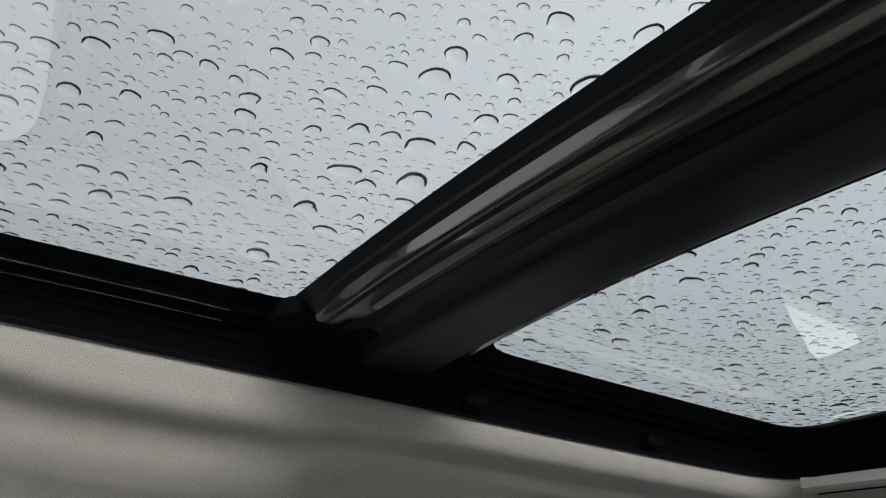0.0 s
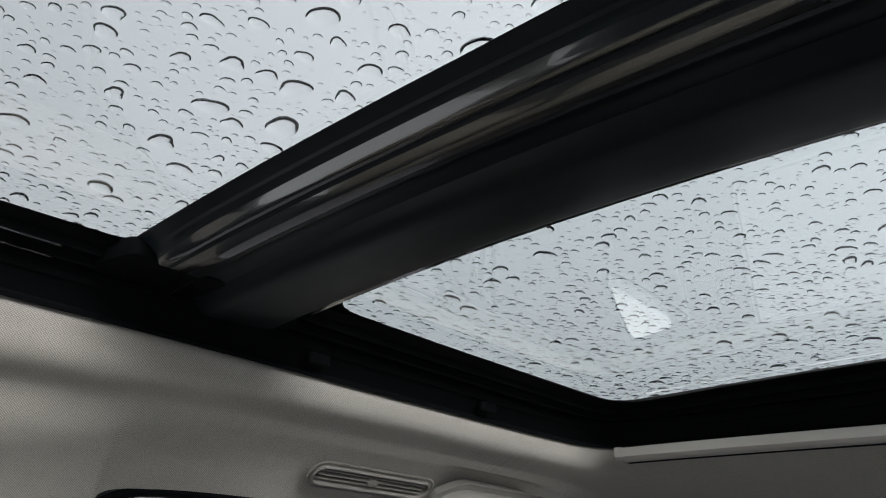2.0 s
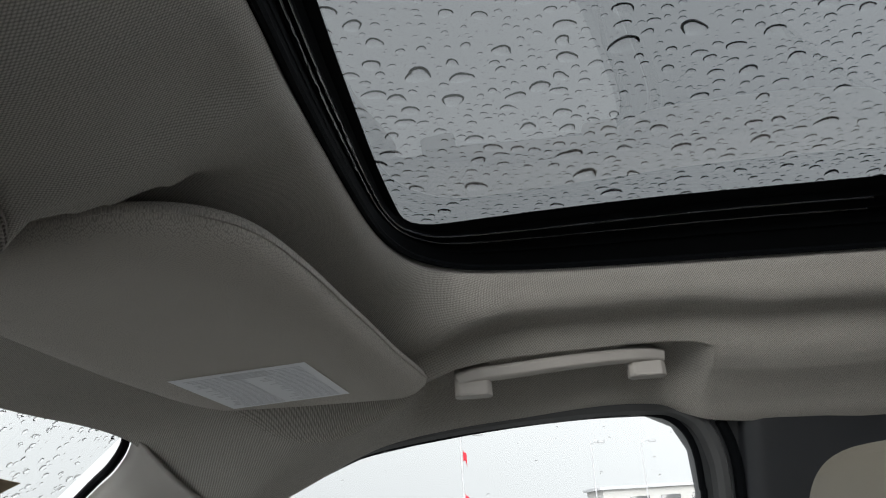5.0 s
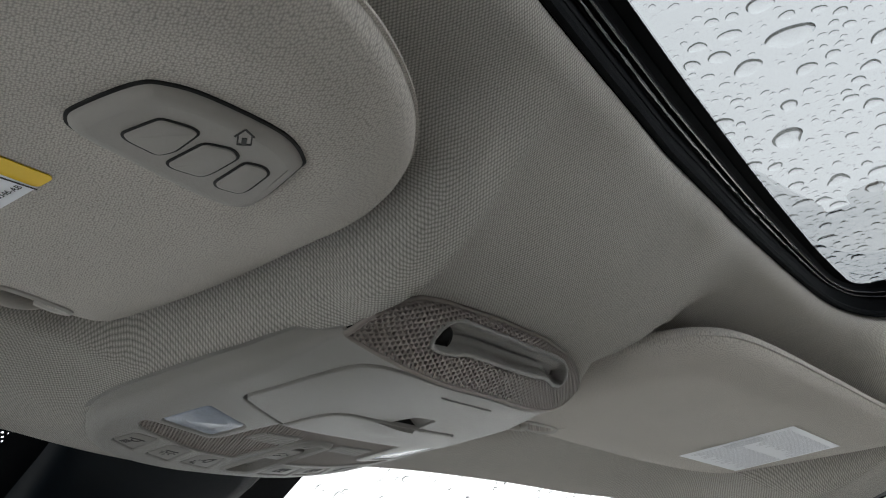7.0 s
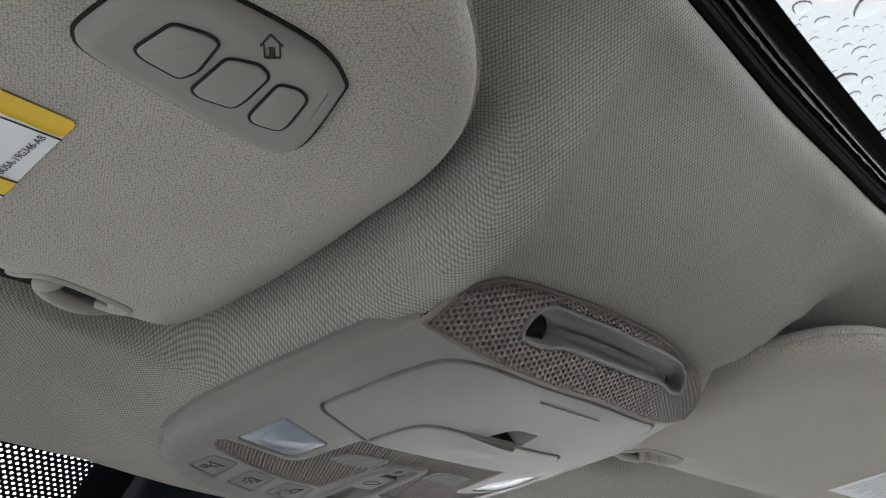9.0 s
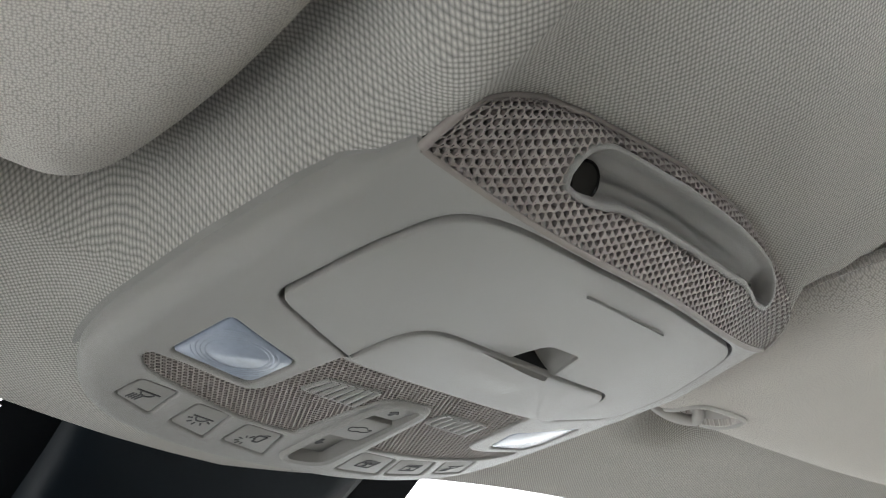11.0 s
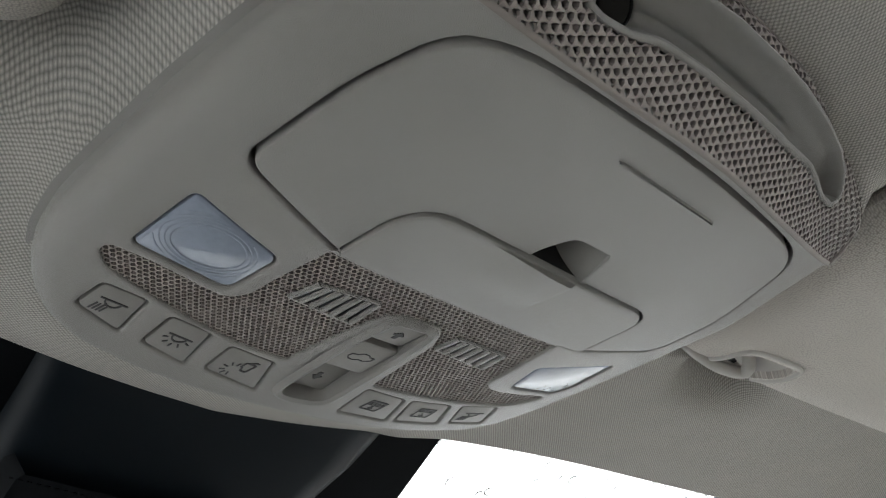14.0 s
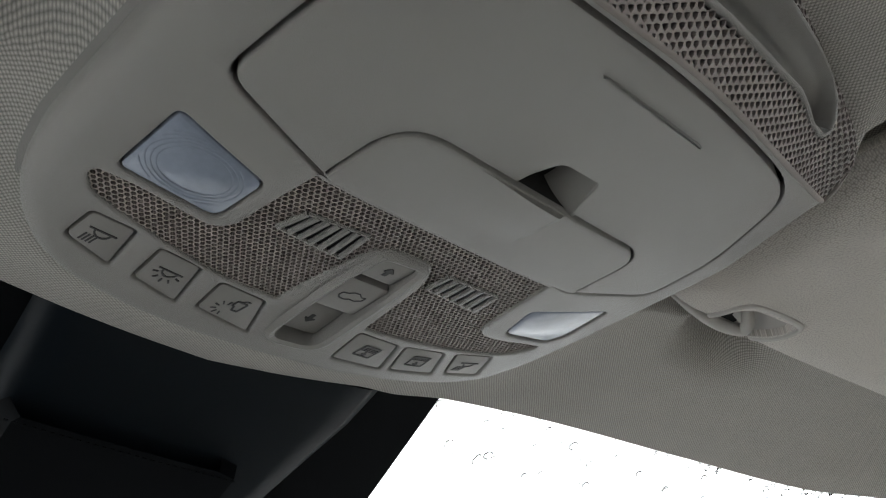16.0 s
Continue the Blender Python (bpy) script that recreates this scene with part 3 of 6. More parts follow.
part("crossbar", skin(bar_rows(BAND)), BLACK, sunroof, "broad satin black crossbar", smooth=28).location = (0, 0, -1.75)
part("lower_lip", skin(bar_rows(LOWER_LIP)), BLACK_GLOSS, sunroof, "glossy lower lip of the crossbar", smooth=28).location = (0, 0, -1.75)
rows = bar_rows(RIDGES, -.400, .400, True)
for k0, k1, material, label in ((0, 6, BLACK, "dull step of the crossbar"), (6, 12, BLACK_GLOSS, "polished ridge of the crossbar"), (12, 15, BLACK, "groove of the crossbar"), (15, 20, BLACK_GLOSS, "polished ridge of the crossbar"), (20, len(RIDGES) - 1, BLACK, "dull step of the crossbar")):
    part("crossbar_ridge", skin([row[k0:k1 + 1] for row in rows]), material, sunroof, label, smooth=28).location = (0, 0, -1.75)
for x0, x1 in ((-.44, -.400), (.400, .44)):
    part("ridge_end", skin(bar_rows(RIDGES, x0, x1, True)), RAIL_BLACK, sunroof, "dull black end of the ridges", smooth=28).location = (0, 0, -1.75)

# rounded end brackets, clips and drip seal
for sgn in (1, -1):
    bm = slab(round_poly([(.388 * sgn, .048), (.388 * sgn, -.100), (.458 * sgn, -.14), (.458 * sgn, .056)] if sgn > 0 else [(.388 * sgn, .048), (.458 * sgn, .056), (.458 * sgn, -.14), (.388 * sgn, -.100)], .012), 1.778, 1.7640, .006)
    part("end_bracket", bm, RAIL_BLACK, sunroof, "black crossbar end bracket").location = (0, 0, -1.75)
    for y in (-.165, -.40):
        bm = slab(round_rect(.449 * sgn - .005, y - .012, .449 * sgn + .005, y + .012, .004, 3), 1.752, 1.7425, .002)
        part("rail_clip", bm, RAIL_BLACK, sunroof).location = (0, 0, -1.75)
    bm = slab(round_rect(.404 * sgn - .005, .036, .404 * sgn + .005, .045, .003, 3), 1.778, 1.7715, .002)
    part("rubber_stop", bm, BLACK_MATT, sunroof).location = (0, 0, -1.75)
# glossy beads added on the rail ridges to supply their bright streaks
for u0, u1 in ((full - corner, full + corner), (corner, 10 * STEPS), (full - 10 * STEPS, full - corner)):
    rows = rail_rows(u0, u1)
    for k in (4, 8):
        part("rail_bead", sweep([(row[k][0], row[k][1], row[k][2] - .0004) for row in rows], circle(.0009, 6)), BLACK_GLOSS, sunroof, "thin glossy bead along the rail", smooth=60).location = (0, 0, -1.75)
seal = [(p[0] * .997, p[1] * .997 - .0003, LIP_Z + .004) for p in lip_ring]
part("edge_seal", sweep(seal, circle(.0026, 6), closed=True), BLACK_MATT, sunroof, "black rubber edge seal").location = (0, 0, -1.75)

# cover of the rolled-up sunshade behind the rear pane
shade = thing("sunshade_cover", "beige rounded sunshade roller cover along the rear sunroof edge", "sunshade", at=(0, -.61, 1.74))
bar_path = [(x, -.618 + .012 * (1 - (x / .42) ** 2), 1.7250 + .002 * (1 - (x / .42) ** 2)) for x in np.linspace(-.414, .414, 33)]
section = [(-.010, -.0035), (-.006, -.0075), (0, -.009), (.007, -.008), (.012, -.004), (.013, .002), (.009, .007), (-.010, .007)]
part("roller_cover", sweep(bar_path, section), PILLAR_TAN, shade).location = (0, .61, -1.74)
# black strip added to draw the shadow line below the cover
part("seal", sweep([(x, y - .012, z - .0065) for x, y, z in bar_path], circle(.0026, 8)), BLACK_MATT, shade, "dark seal under the roller cover").location = (0, .61, -1.74)
for p in (bar_path[0], bar_path[-1]):
    part("end_piece", sweep([(p[0] - .004, p[1], p[2]), (p[0] + .004, p[1], p[2])], [(1.12 * u, 1.12 * v) for u, v in section]), PILLAR_TAN, shade).location = (0, .61, -1.74)

# outer roof sheet that shades the cloth from above
outer = [[np.array([g[0] * 1.135, g[1] + (.045 if g[1] > 0 else -.05), 1.776]) for g in glass_ring], [np.array([q[0] * 1.06, q[1] * 1.02, q[2] + .075]) for q in rim_ring],
         [np.array([q[0] * 1.085, q[1] * 1.025, q[2] + .02]) for q in rim_ring]]
roof_skin = link_mesh("roof", skin([[tuple(p) for p in ring] for ring in outer], closed_v=True), BODY_PAINT)
tagged(roof_skin, "black painted car roof", "car roof", kind="structure")

# ---------------------------------------------------------------- sides, windows and pillars
W_FRONT = [(.205, 1.02), (.202, 1.50), (.203, 1.55), (.208, 1.588), (.222, 1.611), (.247, 1.6225), (.307, 1.6235), (.382, 1.6195), (.457, 1.6115), (.53, 1.5995), (.61, 1.568), (.70, 1.518), (.82, 1.435), (.98, 1.30), (.98, 1.02)]
W_REAR = [(.012, 1.02), (.010, 1.42), (0, 1.52), (-.014, 1.560), (-.030, 1.586), (-.047, 1.608), (-.066, 1.622), (-.095, 1.6310), (-.17, 1.6345), (-.33, 1.6350), (-.525, 1.6325), (-.515, 1.59), (-.49, 1.45), (-.47, 1.02)]
W_QUARTER = [(-.545, 1.02), (-.560, 1.40), (-.572, 1.58), (-.580, 1.606), (-.592, 1.612), (-.604, 1.600), (-.612, 1.56), (-.66, 1.45), (-.70, 1.30), (-.70, 1.02)]
# unseen window, added and shaped for its bright reflection in the rear roof glass
W_TAIL = [(-1.012, 1.420), (-1.010, 1.530), (-1.014, 1.546), (-1.028, 1.552), (-1.055, 1.546), (-1.17, 1.502), (-1.305, 1.446), (-1.316, 1.434), (-1.308, 1.420)]


def side_place(sgn):
    return lambda a, b, c: (sgn * (wall_x(b) + c), a, b)


for sgn, word in ((1, "right"), (-1, "left")):
    put = side_place(sgn)
    ground = [(.99, .35), (.99, 1.32), (.82, 1.46), (.64, 1.572), (.53, 1.635), (.2, 1.66), (-.70, 1.66), (-1.312, 1.60), (-1.62, .35)]
    wall = link_mesh(f"wall_{word}", holed(ground, [W_FRONT, W_REAR, W_QUARTER, W_TAIL], .035, .004, .003, place=put), PILLAR_BLACK, smooth=30)
    tagged(wall, "black window surrounds and door pillars of the car", "car side", kind="structure")
    for k, (pts, glass, label) in enumerate(((W_FRONT, SIDE_GLASS, "clear front door glass with raindrops"), (W_REAR, DARK_GLASS, "dark privacy rear door glass with raindrops"), (W_QUARTER, DARK_GLASS, "dark privacy glass behind the rear door"), (W_TAIL, SIDE_GLASS, "small three-cornered rear quarter glass"))):
        bm = bmesh.new()
        bm.faces.new([bm.verts.new(put(a, b, .022)) for a, b in inset(pts, -.006)])
        g = link_mesh(f"window_{3 + k + (4 if sgn < 0 else 0)}", bm, glass, smooth=0)
        g.visible_shadow = False
        tagged(g, label, "window glass", kind="structure")
    # door seals: a thin lip along the glass and a fat one round the door opening
    for pts, r in ((W_FRONT, .0035), (W_REAR, .0045), (W_QUARTER, .004), (W_TAIL, .004)):
        ring = [put(a, b, .004) for a, b in [tuple(p) for p in curve_points(pts, 3, True)]]
        ob = link_mesh("window_seal", sweep(ring, circle(r, 8), closed=True, up=(sgn, 0, 0)), BLACK_MATT)
        tagged(ob, "black rubber window seal round a door window", "window seal", kind="structure")
    # grey moulding and outer seal along the rear edge of the front door
    arc = [(.186, 1.10), (.183, 1.45), (.184, 1.55), (.190, 1.588), (.204, 1.614), (.226, 1.6265), (.255, 1.6300), (.30, 1.6305), (.38, 1.6265), (.46, 1.6185), (.53, 1.6065), (.60, 1.580)]
    path = [put(a, b, .002) for a, b in [tuple(p) for p in curve_points(arc, 5)]]
    ob = link_mesh("door_moulding", sweep(path, [(-.010, -.003), (-.006, .004), (0, .006), (.006, .004), (.010, -.003)], up=(-sgn, 0, 0)), MOULDING)
    tagged(ob, "grey moulding along the door frame", "trim", kind="structure")
    arc = [(.171, 1.10), (.168, 1.45), (.168, 1.55), (.173, 1.587), (.183, 1.612)]
    path = [put(a, b, .0) for a, b in [tuple(p) for p in curve_points(arc, 5)]]
    ob = link_mesh("door_seal", sweep(path, circle(.0055, 8), up=(sgn, 0, 0)), BLACK_MATT)
    tagged(ob, "fat black rubber door seal on the pillar", "door seal", kind="structure")
    # B pillar trim with a rounded front edge, below the edge of the roof cloth
    rows = []
    for b in np.linspace(1.02, 1.612, 16):
        rows.append([put(a + (0 if b < 1.58 else (b - 1.58) * .3 * (1 if a < .1 else 0)), b, c) for a, c in ((.166, .012), (.165, .002), (.161, -.006), (.154, -.010), (.146, -.012), (.130, -.013), (.08, -.013), (.03, -.010), (.012, -.004), (.006, .012))])
    ob = link_mesh("pillar_trim", skin(rows), PILLAR_BLACK, smooth=60)
    tagged(ob, "charcoal plastic pillar trim between the side windows", "pillar trim", kind="structure")
    # A pillar trim, between the windscreen's edge and the front window
    ws = curve_points([(.562, .737, 1.632), (.574, .744, 1.618), (.586, .762, 1.598), (.612, .797, 1.578), (.66, .90, 1.50), (.74, 1.14, 1.30)], 5)
    dw = curve_points([(.586, .652, 1.550), (wall_x(1.535) - .003, .674, 1.535), (wall_x(1.523) - .003, .692, 1.523), (wall_x(1.50) - .003, .735, 1.50), (wall_x(1.41) - .003, .86, 1.41), (wall_x(1.27) - .003, 1.02, 1.27)], 5)
    rows = []
    for p, q in zip(ws, dw):
        row = []
        for f in np.linspace(0, 1, 9):
            c = p + (q - p) * f
            bulge = math.sin(math.pi * f) * .010
            row.append((sgn * (c[0] - bulge), c[1], c[2] - bulge * .6))
        rows.append(row)
    ob = solid(link_mesh("pillar_cover", skin(rows), PILLAR_TAN, smooth=60), .004, 0)
    tagged(ob, "beige plastic windscreen pillar cover", "pillar trim", kind="structure")
    path = [(sgn * (p[0] - .004), p[1] + .002, p[2] + .003) for p in curve_points([(.530, .795, 1.645), (.556, .765, 1.641), (.568, .746, 1.633), (.577, .748, 1.619), (.589, .765, 1.600), (.614, .80, 1.579), (.662, .903, 1.50), (.742, 1.143, 1.30)], 6)]
    ob = link_mesh("windscreen_seal", sweep(path, circle(.0045, 8)), BLACK_MATT)
    tagged(ob, "black rubber windscreen edge seal", "window seal", kind="structure")
    # door inner panel under the windows
    rows = [[(sgn * (wall_x(z) - .02 + d), y, z) for z, d in ((1.045, .03), (1.05, .005), (1.04, -.01), (.95, -.02), (.75, -.03), (.5, -.02), (.35, 0))] for y in np.linspace(-1.28, .98, 6)]
    ob = link_mesh(f"door_{1 if sgn > 0 else 2}", skin(rows), DOOR_PANEL, smooth=60)
    tagged(ob, "brown door panel below the windows", "door panel", kind="structure")

# windscreen
top_line = sorted([tuple(p) for p in curve_points([(0, .872, 1.664), (.20, .857, 1.663), (.37, .846, 1.662), (.50, .818, 1.652), (.545, .785, 1.645), (.572, .748, 1.634)], 5)], key=lambda p: p[0])
top_line = [(-x, y, z) for x, y, z in reversed(top_line[1:])] + top_line


def screen_point(f, x, y, z):
    """f: how far down the windscreen from its top edge."""
    return (x * (1 + .33 * f), y + (1.60 - .25 * (x / .55) ** 2 - y) * f, z + (1.13 - z) * f + .02 * math.sin(math.pi * f))


rows = [[screen_point(f, *p) for p in top_line] for f in np.linspace(0, 1, 12)]
windscreen = link_mesh("window_11", skin(rows), SIDE_GLASS)
windscreen.visible_shadow = False
tagged(windscreen, "clear windscreen wet with raindrops", "windscreen", kind="structure")

# plain shell that closes the cabin
def box_shell(name, x0, x1, y0, y1, z0, z1, material, label, category):
    bm = bmesh.new()
    bmesh.ops.create_cube(bm, size=1, matrix=Matrix.Translation(((x0 + x1) / 2, (y0 + y1) / 2, (z0 + z1) / 2)) @ Matrix.Diagonal((x1 - x0, y1 - y0, z1 - z0, 1)))
    bmesh.ops.bevel(bm, geom=bm.edges[:], offset=.015, segments=2, affect="EDGES")
    return tagged(link_mesh(name, bm, material), label, category, kind="structure")


box_shell("floor", -1.0, 1.0, -1.40, 1.75, .30, .36, CARPET, "grey carpeted car floor", "floor")
box_shell("dashboard", -.76, .76, 1.02, 1.66, .36, 1.06, PILLAR_BLACK, "plain dark dashboard under the windscreen", "dashboard")
rear_wall = link_mesh("wall_rear", holed([(-1.0, .35), (1.0, .35), (.728, 1.25), (.615, 1.615), (-.615, 1.615), (-.728, 1.25)], [round_poly([(-.58, 1.08), (.58, 1.08), (.50, 1.52), (-.50, 1.52)], .06)], .03, 0, .004,
                                         place=lambda a, b, c: (a, -1.31 - c + (1.6 - b) * -.25, b)), DOOR_PANEL, smooth=30)
bm = bmesh.new()
bm.faces.new([bm.verts.new((a, -1.325 + (1.6 - b) * -.25, b)) for a, b in round_poly([(-.59, 1.07), (.59, 1.07), (.51, 1.53), (-.51, 1.53)], .06)])
rear_glass = link_mesh("window_12", bm, DARK_GLASS, smooth=0)
rear_glass.visible_shadow = False
tagged(rear_glass, "dark privacy glass of the tailgate", "window glass", kind="structure")
tagged(rear_wall, "dim tailgate inner panel with its window opening", "tailgate", kind="structure")


# ---------------------------------------------------------------- overhead console
console = thing("overhead_console", "stone-grey plastic overhead console with buttons, map lamps and a closed holder", "overhead console", at=(0, .72, 1.65))


def sub(name, bm, material, parent, label="", smooth=35):
    """A small piece that follows the bend of the console's face."""
    for v in bm.verts:
        v.co.z += bend(v.co.x, v.co.y)
    return part(name, bm, material, parent, label, smooth)


def con(name, bm, material, label="", parent=None, smooth=35, cuts=0):
    if cuts:
        for k in range(-11, 12):
            bmesh.ops.bisect_plane(bm, geom=bm.faces[:] + bm.edges[:] + bm.verts[:], plane_co=(k * .0105, 0, 0), plane_no=(1, 0, 0))
        for k in range(cuts):
            bmesh.ops.bisect_plane(bm, geom=bm.faces[:] + bm.edges[:] + bm.verts[:], plane_co=(0, .606 + .009 * k, 0), plane_no=(0, 1, 0))
    for v in bm.verts:
        v.co.z += bend(v.co.x, v.co.y)
    ob = part(name, bm, material, parent or console, label, smooth)
    if parent is None:
        ob.location = (0, -.72, -1.65)
    return ob


DOOR = round_poly([(-.0953, .6955), (-.0920, .660), (-.0825, .6312), (-.0700, .6215), (-.0500, .6173), (-.0200, .6150), (.0100, .6146), (.0400, .6160), (.0680, .6198), (.0865, .6300), (.0975, .660),
                   (.1015, .6960), (.0668, .7100), (-.0524, .7102)], [.007, .010, .010, .010, .012, .012, .012, .012, .012, .010, .012, .009, .004, .003], 4)
FLAP = round_poly([(-.0520, .7095), (-.0500, .6865), (-.0455, .6780), (-.0370, .6745), (.0575, .6752), (.0640, .6790), (.0660, .6850), (.0662, .7092)], [.002, .005, .006, .008, .006, .004, .004, .002], 4)
MESH_HOLE = round_poly([(-.1032, .7590), (-.1018, .7545), (-.0888, .7530), (-.0627, .7546), (-.0577, .7488), (-.0561, .7325), (-.0530, .7108), (.0548, .7104), (.0585, .7400), (.0600, .7515), (.0650, .7560), (.0735, .7568), (.0830, .7556), (.0995, .7535),
                        (.1008, .7575), (.0915, .7685), (.0605, .7746), (.0203, .7788), (.0155, .7373), (.0092, .7256), (-.0100, .7280), (-.0148, .7330), (-.0197, .7625), (-.0213, .7786), (-.0450, .7780), (-.0695, .7730), (-.0984, .7662)],
                       [.003, .002, .004, .004, .004, .004, .001, .001, .004, .004, .003, .003, .003, .002, .003, .006, .008, .002, .004, .005, .004, .006, .006, .002, .008, .008, .004], 3)
LENS_A = round_poly([(-.0958, .7160), (-.0981, .7489), (-.0645, .7497), (-.0620, .7256)], [.0025, .0030, .0045, .0040], 4)
LENS_B = round_poly([(.0672, .7300), (.0735, .7504), (.0995, .7490), (.1030, .7400), (.0983, .7148)], [.003, .004, .003, .004, .0025], 4)
BUTTONS = [[(-.0945, .7737), (-.0786, .7731), (-.0769, .7989), (-.0961, .7923)], [(-.0693, .7762), (-.0525, .7772), (-.0484, .8049), (-.0689, .7992)], [(-.0435, .7806), (-.0232, .7826), (-.0149, .8090), (-.0420, .8027)]]
BUTTONS += [[(.0206, .7816), (.0422, .7821), (.0512, .8061), (.0247, .8080)], [(.0447, .7812), (.0651, .7775), (.0770, .7995), (.0543, .8045)], [(.0699, .7760), (.0890, .7712), (.1000, .7925), (.0815, .7968)]]
WELL = round_poly([(-.0082, .7318), (.0072, .7306), (.0102, .7550), (.0128, .7990), (.0085, .8030), (-.0045, .8042), (-.0085, .8005), (-.0108, .7550)], [.003, .003, .02, .004, .004, .004, .004, .02], 3)


body_holes = [DOOR, MESH_HOLE, inset(LENS_A, -.0006), inset(LENS_B, -.0006), WELL] + [round_poly(b, .0025, 3) for b in BUTTONS]


def rolled(pts, d):
    """The bezel's rim: broad at the sides and front, narrow along the end cap's joint."""
    return [(x + (u - x) * k, y + (v - y) * k) for (x, y), (u, v) in zip(pts, inset(pts, d)) for k in (.22 + .78 * smooth01((y - .630) / .03),)]


BEZEL_RIM = [(-.0036, FACE + .0114), (-.0012, FACE + .0110), (-.0012, FACE + .0065), (-.0008, FACE + .0046), (.0002, FACE + .0030), (.0016, FACE + .0018), (.0034, FACE + .0008), (.0054, FACE + .0002), (.0070, FACE)]
bm = holed(BEZEL, body_holes, FACE + .0175, FACE, .0011, BEZEL_RIM, move=rolled)
for v in bm.verts:          # the rim runs out towards the end cap
    if v.co.y < .655 and gap_to(BEZEL, v.co.x, v.co.y) > -.009:
        v.co.z = FACE + (v.co.z - FACE) * (.25 + .75 * smooth01((v.co.y - .626) / .025))
con("bezel", bm, PLASTIC, "stone-grey plastic bezel", smooth=50, cuts=27)
# black plate paints the shade seen through the bezel's openings
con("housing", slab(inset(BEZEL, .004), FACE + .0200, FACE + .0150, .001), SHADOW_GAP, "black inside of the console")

# holder door, with a recessed grip above the flap
door_out = inset(DOOR, .0016)
flap_hole = round_poly([(-.0530, .7085), (-.0510, .6860), (-.0462, .6770), (-.0372, .6736), (-.0051, .6738), (-.0046, .6690), (-.0016, .6608), (.0006, .6588), (.0165, .6583), (.0216, .6738), (.0578, .6742),
                        (.0648, .6782), (.0670, .6845), (.0672, .7085)], [.002, .005, .006, .008, .0006, .002, .002, .002, .002, .0006, .006, .004, .004, .002], 3)
bm = holed(door_out, [flap_hole], 1.645, FACE - .0004, .0006)
door = con("holder_door", bm, PLASTIC, "closed sunglasses holder door", smooth=40, cuts=12)
con("flap", slab(FLAP, 1.645, FACE - .0012, .0012), PLASTIC, "hinged front flap of the holder", smooth=40, cuts=12)


def grip_height(x, y):
    """The flap swells to a finger grip that ends in a step at its right."""
    return .0023 * smooth01((x + .022) / .034) * smooth01((.0205 - x - (y - .675) * .06) / .0035) * smooth01((.7000 - y) / .016)


rows = [[(x, y, FACE - .00118 - grip_height(x, y)) for x in np.linspace(-.024, .030, 54)] for y in np.linspace(.6757, .703, 26)]
rows = [[(x, .6756, FACE + .003) for x in np.linspace(-.024, .030, 54)]] + rows
con("flap_grip", skin(rows), PLASTIC, "raised finger grip", smooth=60)
# floor of the finger recess in black, its shade put into the colour
con("grip_recess", slab(round_rect(-.010, .655, .030, .681, .001, 2), FACE + .0115, FACE + .0105, .0002), SHADOW_GAP, "dark finger recess")
rows = [[(.0105 + .0112 * u ** 1.4 + .004 * (v - .5) * u, .6575 + .0175 * v, FACE - .0002 + .0105 * (1 - u) ** 1.5) for v in np.linspace(0, 1, 6)] for u in np.linspace(0, 1, 12)]
con("grip_ramp", skin(rows), PLASTIC, "sloping side of the recess", smooth=60)
# back wall of the recess, likewise black in place of shade
rows = [[(x, .6745, z) for z in (FACE + .0012, FACE + .0108)] for x in np.linspace(-.0060, .0225, 5)]
con("recess_back", skin(rows), SHADOW_GAP, "dark back of the finger recess")
con("rib", slab(round_poly([(-.0228, .6283), (-.0205, .6276), (.0240, .6268), (.0262, .6276), (.0240, .6288), (-.0205, .6292)], .0008, 3), FACE + .001, FACE - .0009, .0007), PLASTIC, "slim raised rib")


def perforated(bm, outline, pitch, hole, z, margin, place=plain, depth=.0018, cut=()):
    """Staggered cells, each a frame round a hexagonal hole with real walls."""
    x0, x1 = min(p[0] for p in outline), max(p[0] for p in outline)
    y0, y1 = min(p[1] for p in outline), max(p[1] for p in outline)
    ph = pitch * .866
    for j in range(int((y1 - y0) / ph) + 2):
        for i in range(int((x1 - x0) / pitch) + 2):
            cx, cy = x0 + (i + (.5 if j % 2 else 0)) * pitch, y0 + j * ph
            if gap_to(outline, cx, cy) > margin or any(inside(c, cx, cy) for c in cut):
                continue
            hexa = [(cx + pitch * .5774 * math.cos(radians(30 + 60 * k)), cy + pitch * .5774 * math.sin(radians(30 + 60 * k))) for k in range(6)]
            ring = [(cx + hole * math.cos(radians(30 + 60 * k)), cy + hole * math.sin(radians(30 + 60 * k))) for k in range(6)]
            a = [bm.verts.new(place(x, y, z)) for x, y in hexa]
            b = [bm.verts.new(place(x, y, z)) for x, y in ring]
            c = [bm.verts.new(place(x, y, z + depth)) for x, y in ring]
            for k in range(6):
                n = (k + 1) % 6
                bm.faces.new((a[k], b[k], b[n], a[n]))
                bm.faces.new((b[k], c[k], c[n], b[n]))
    return bm


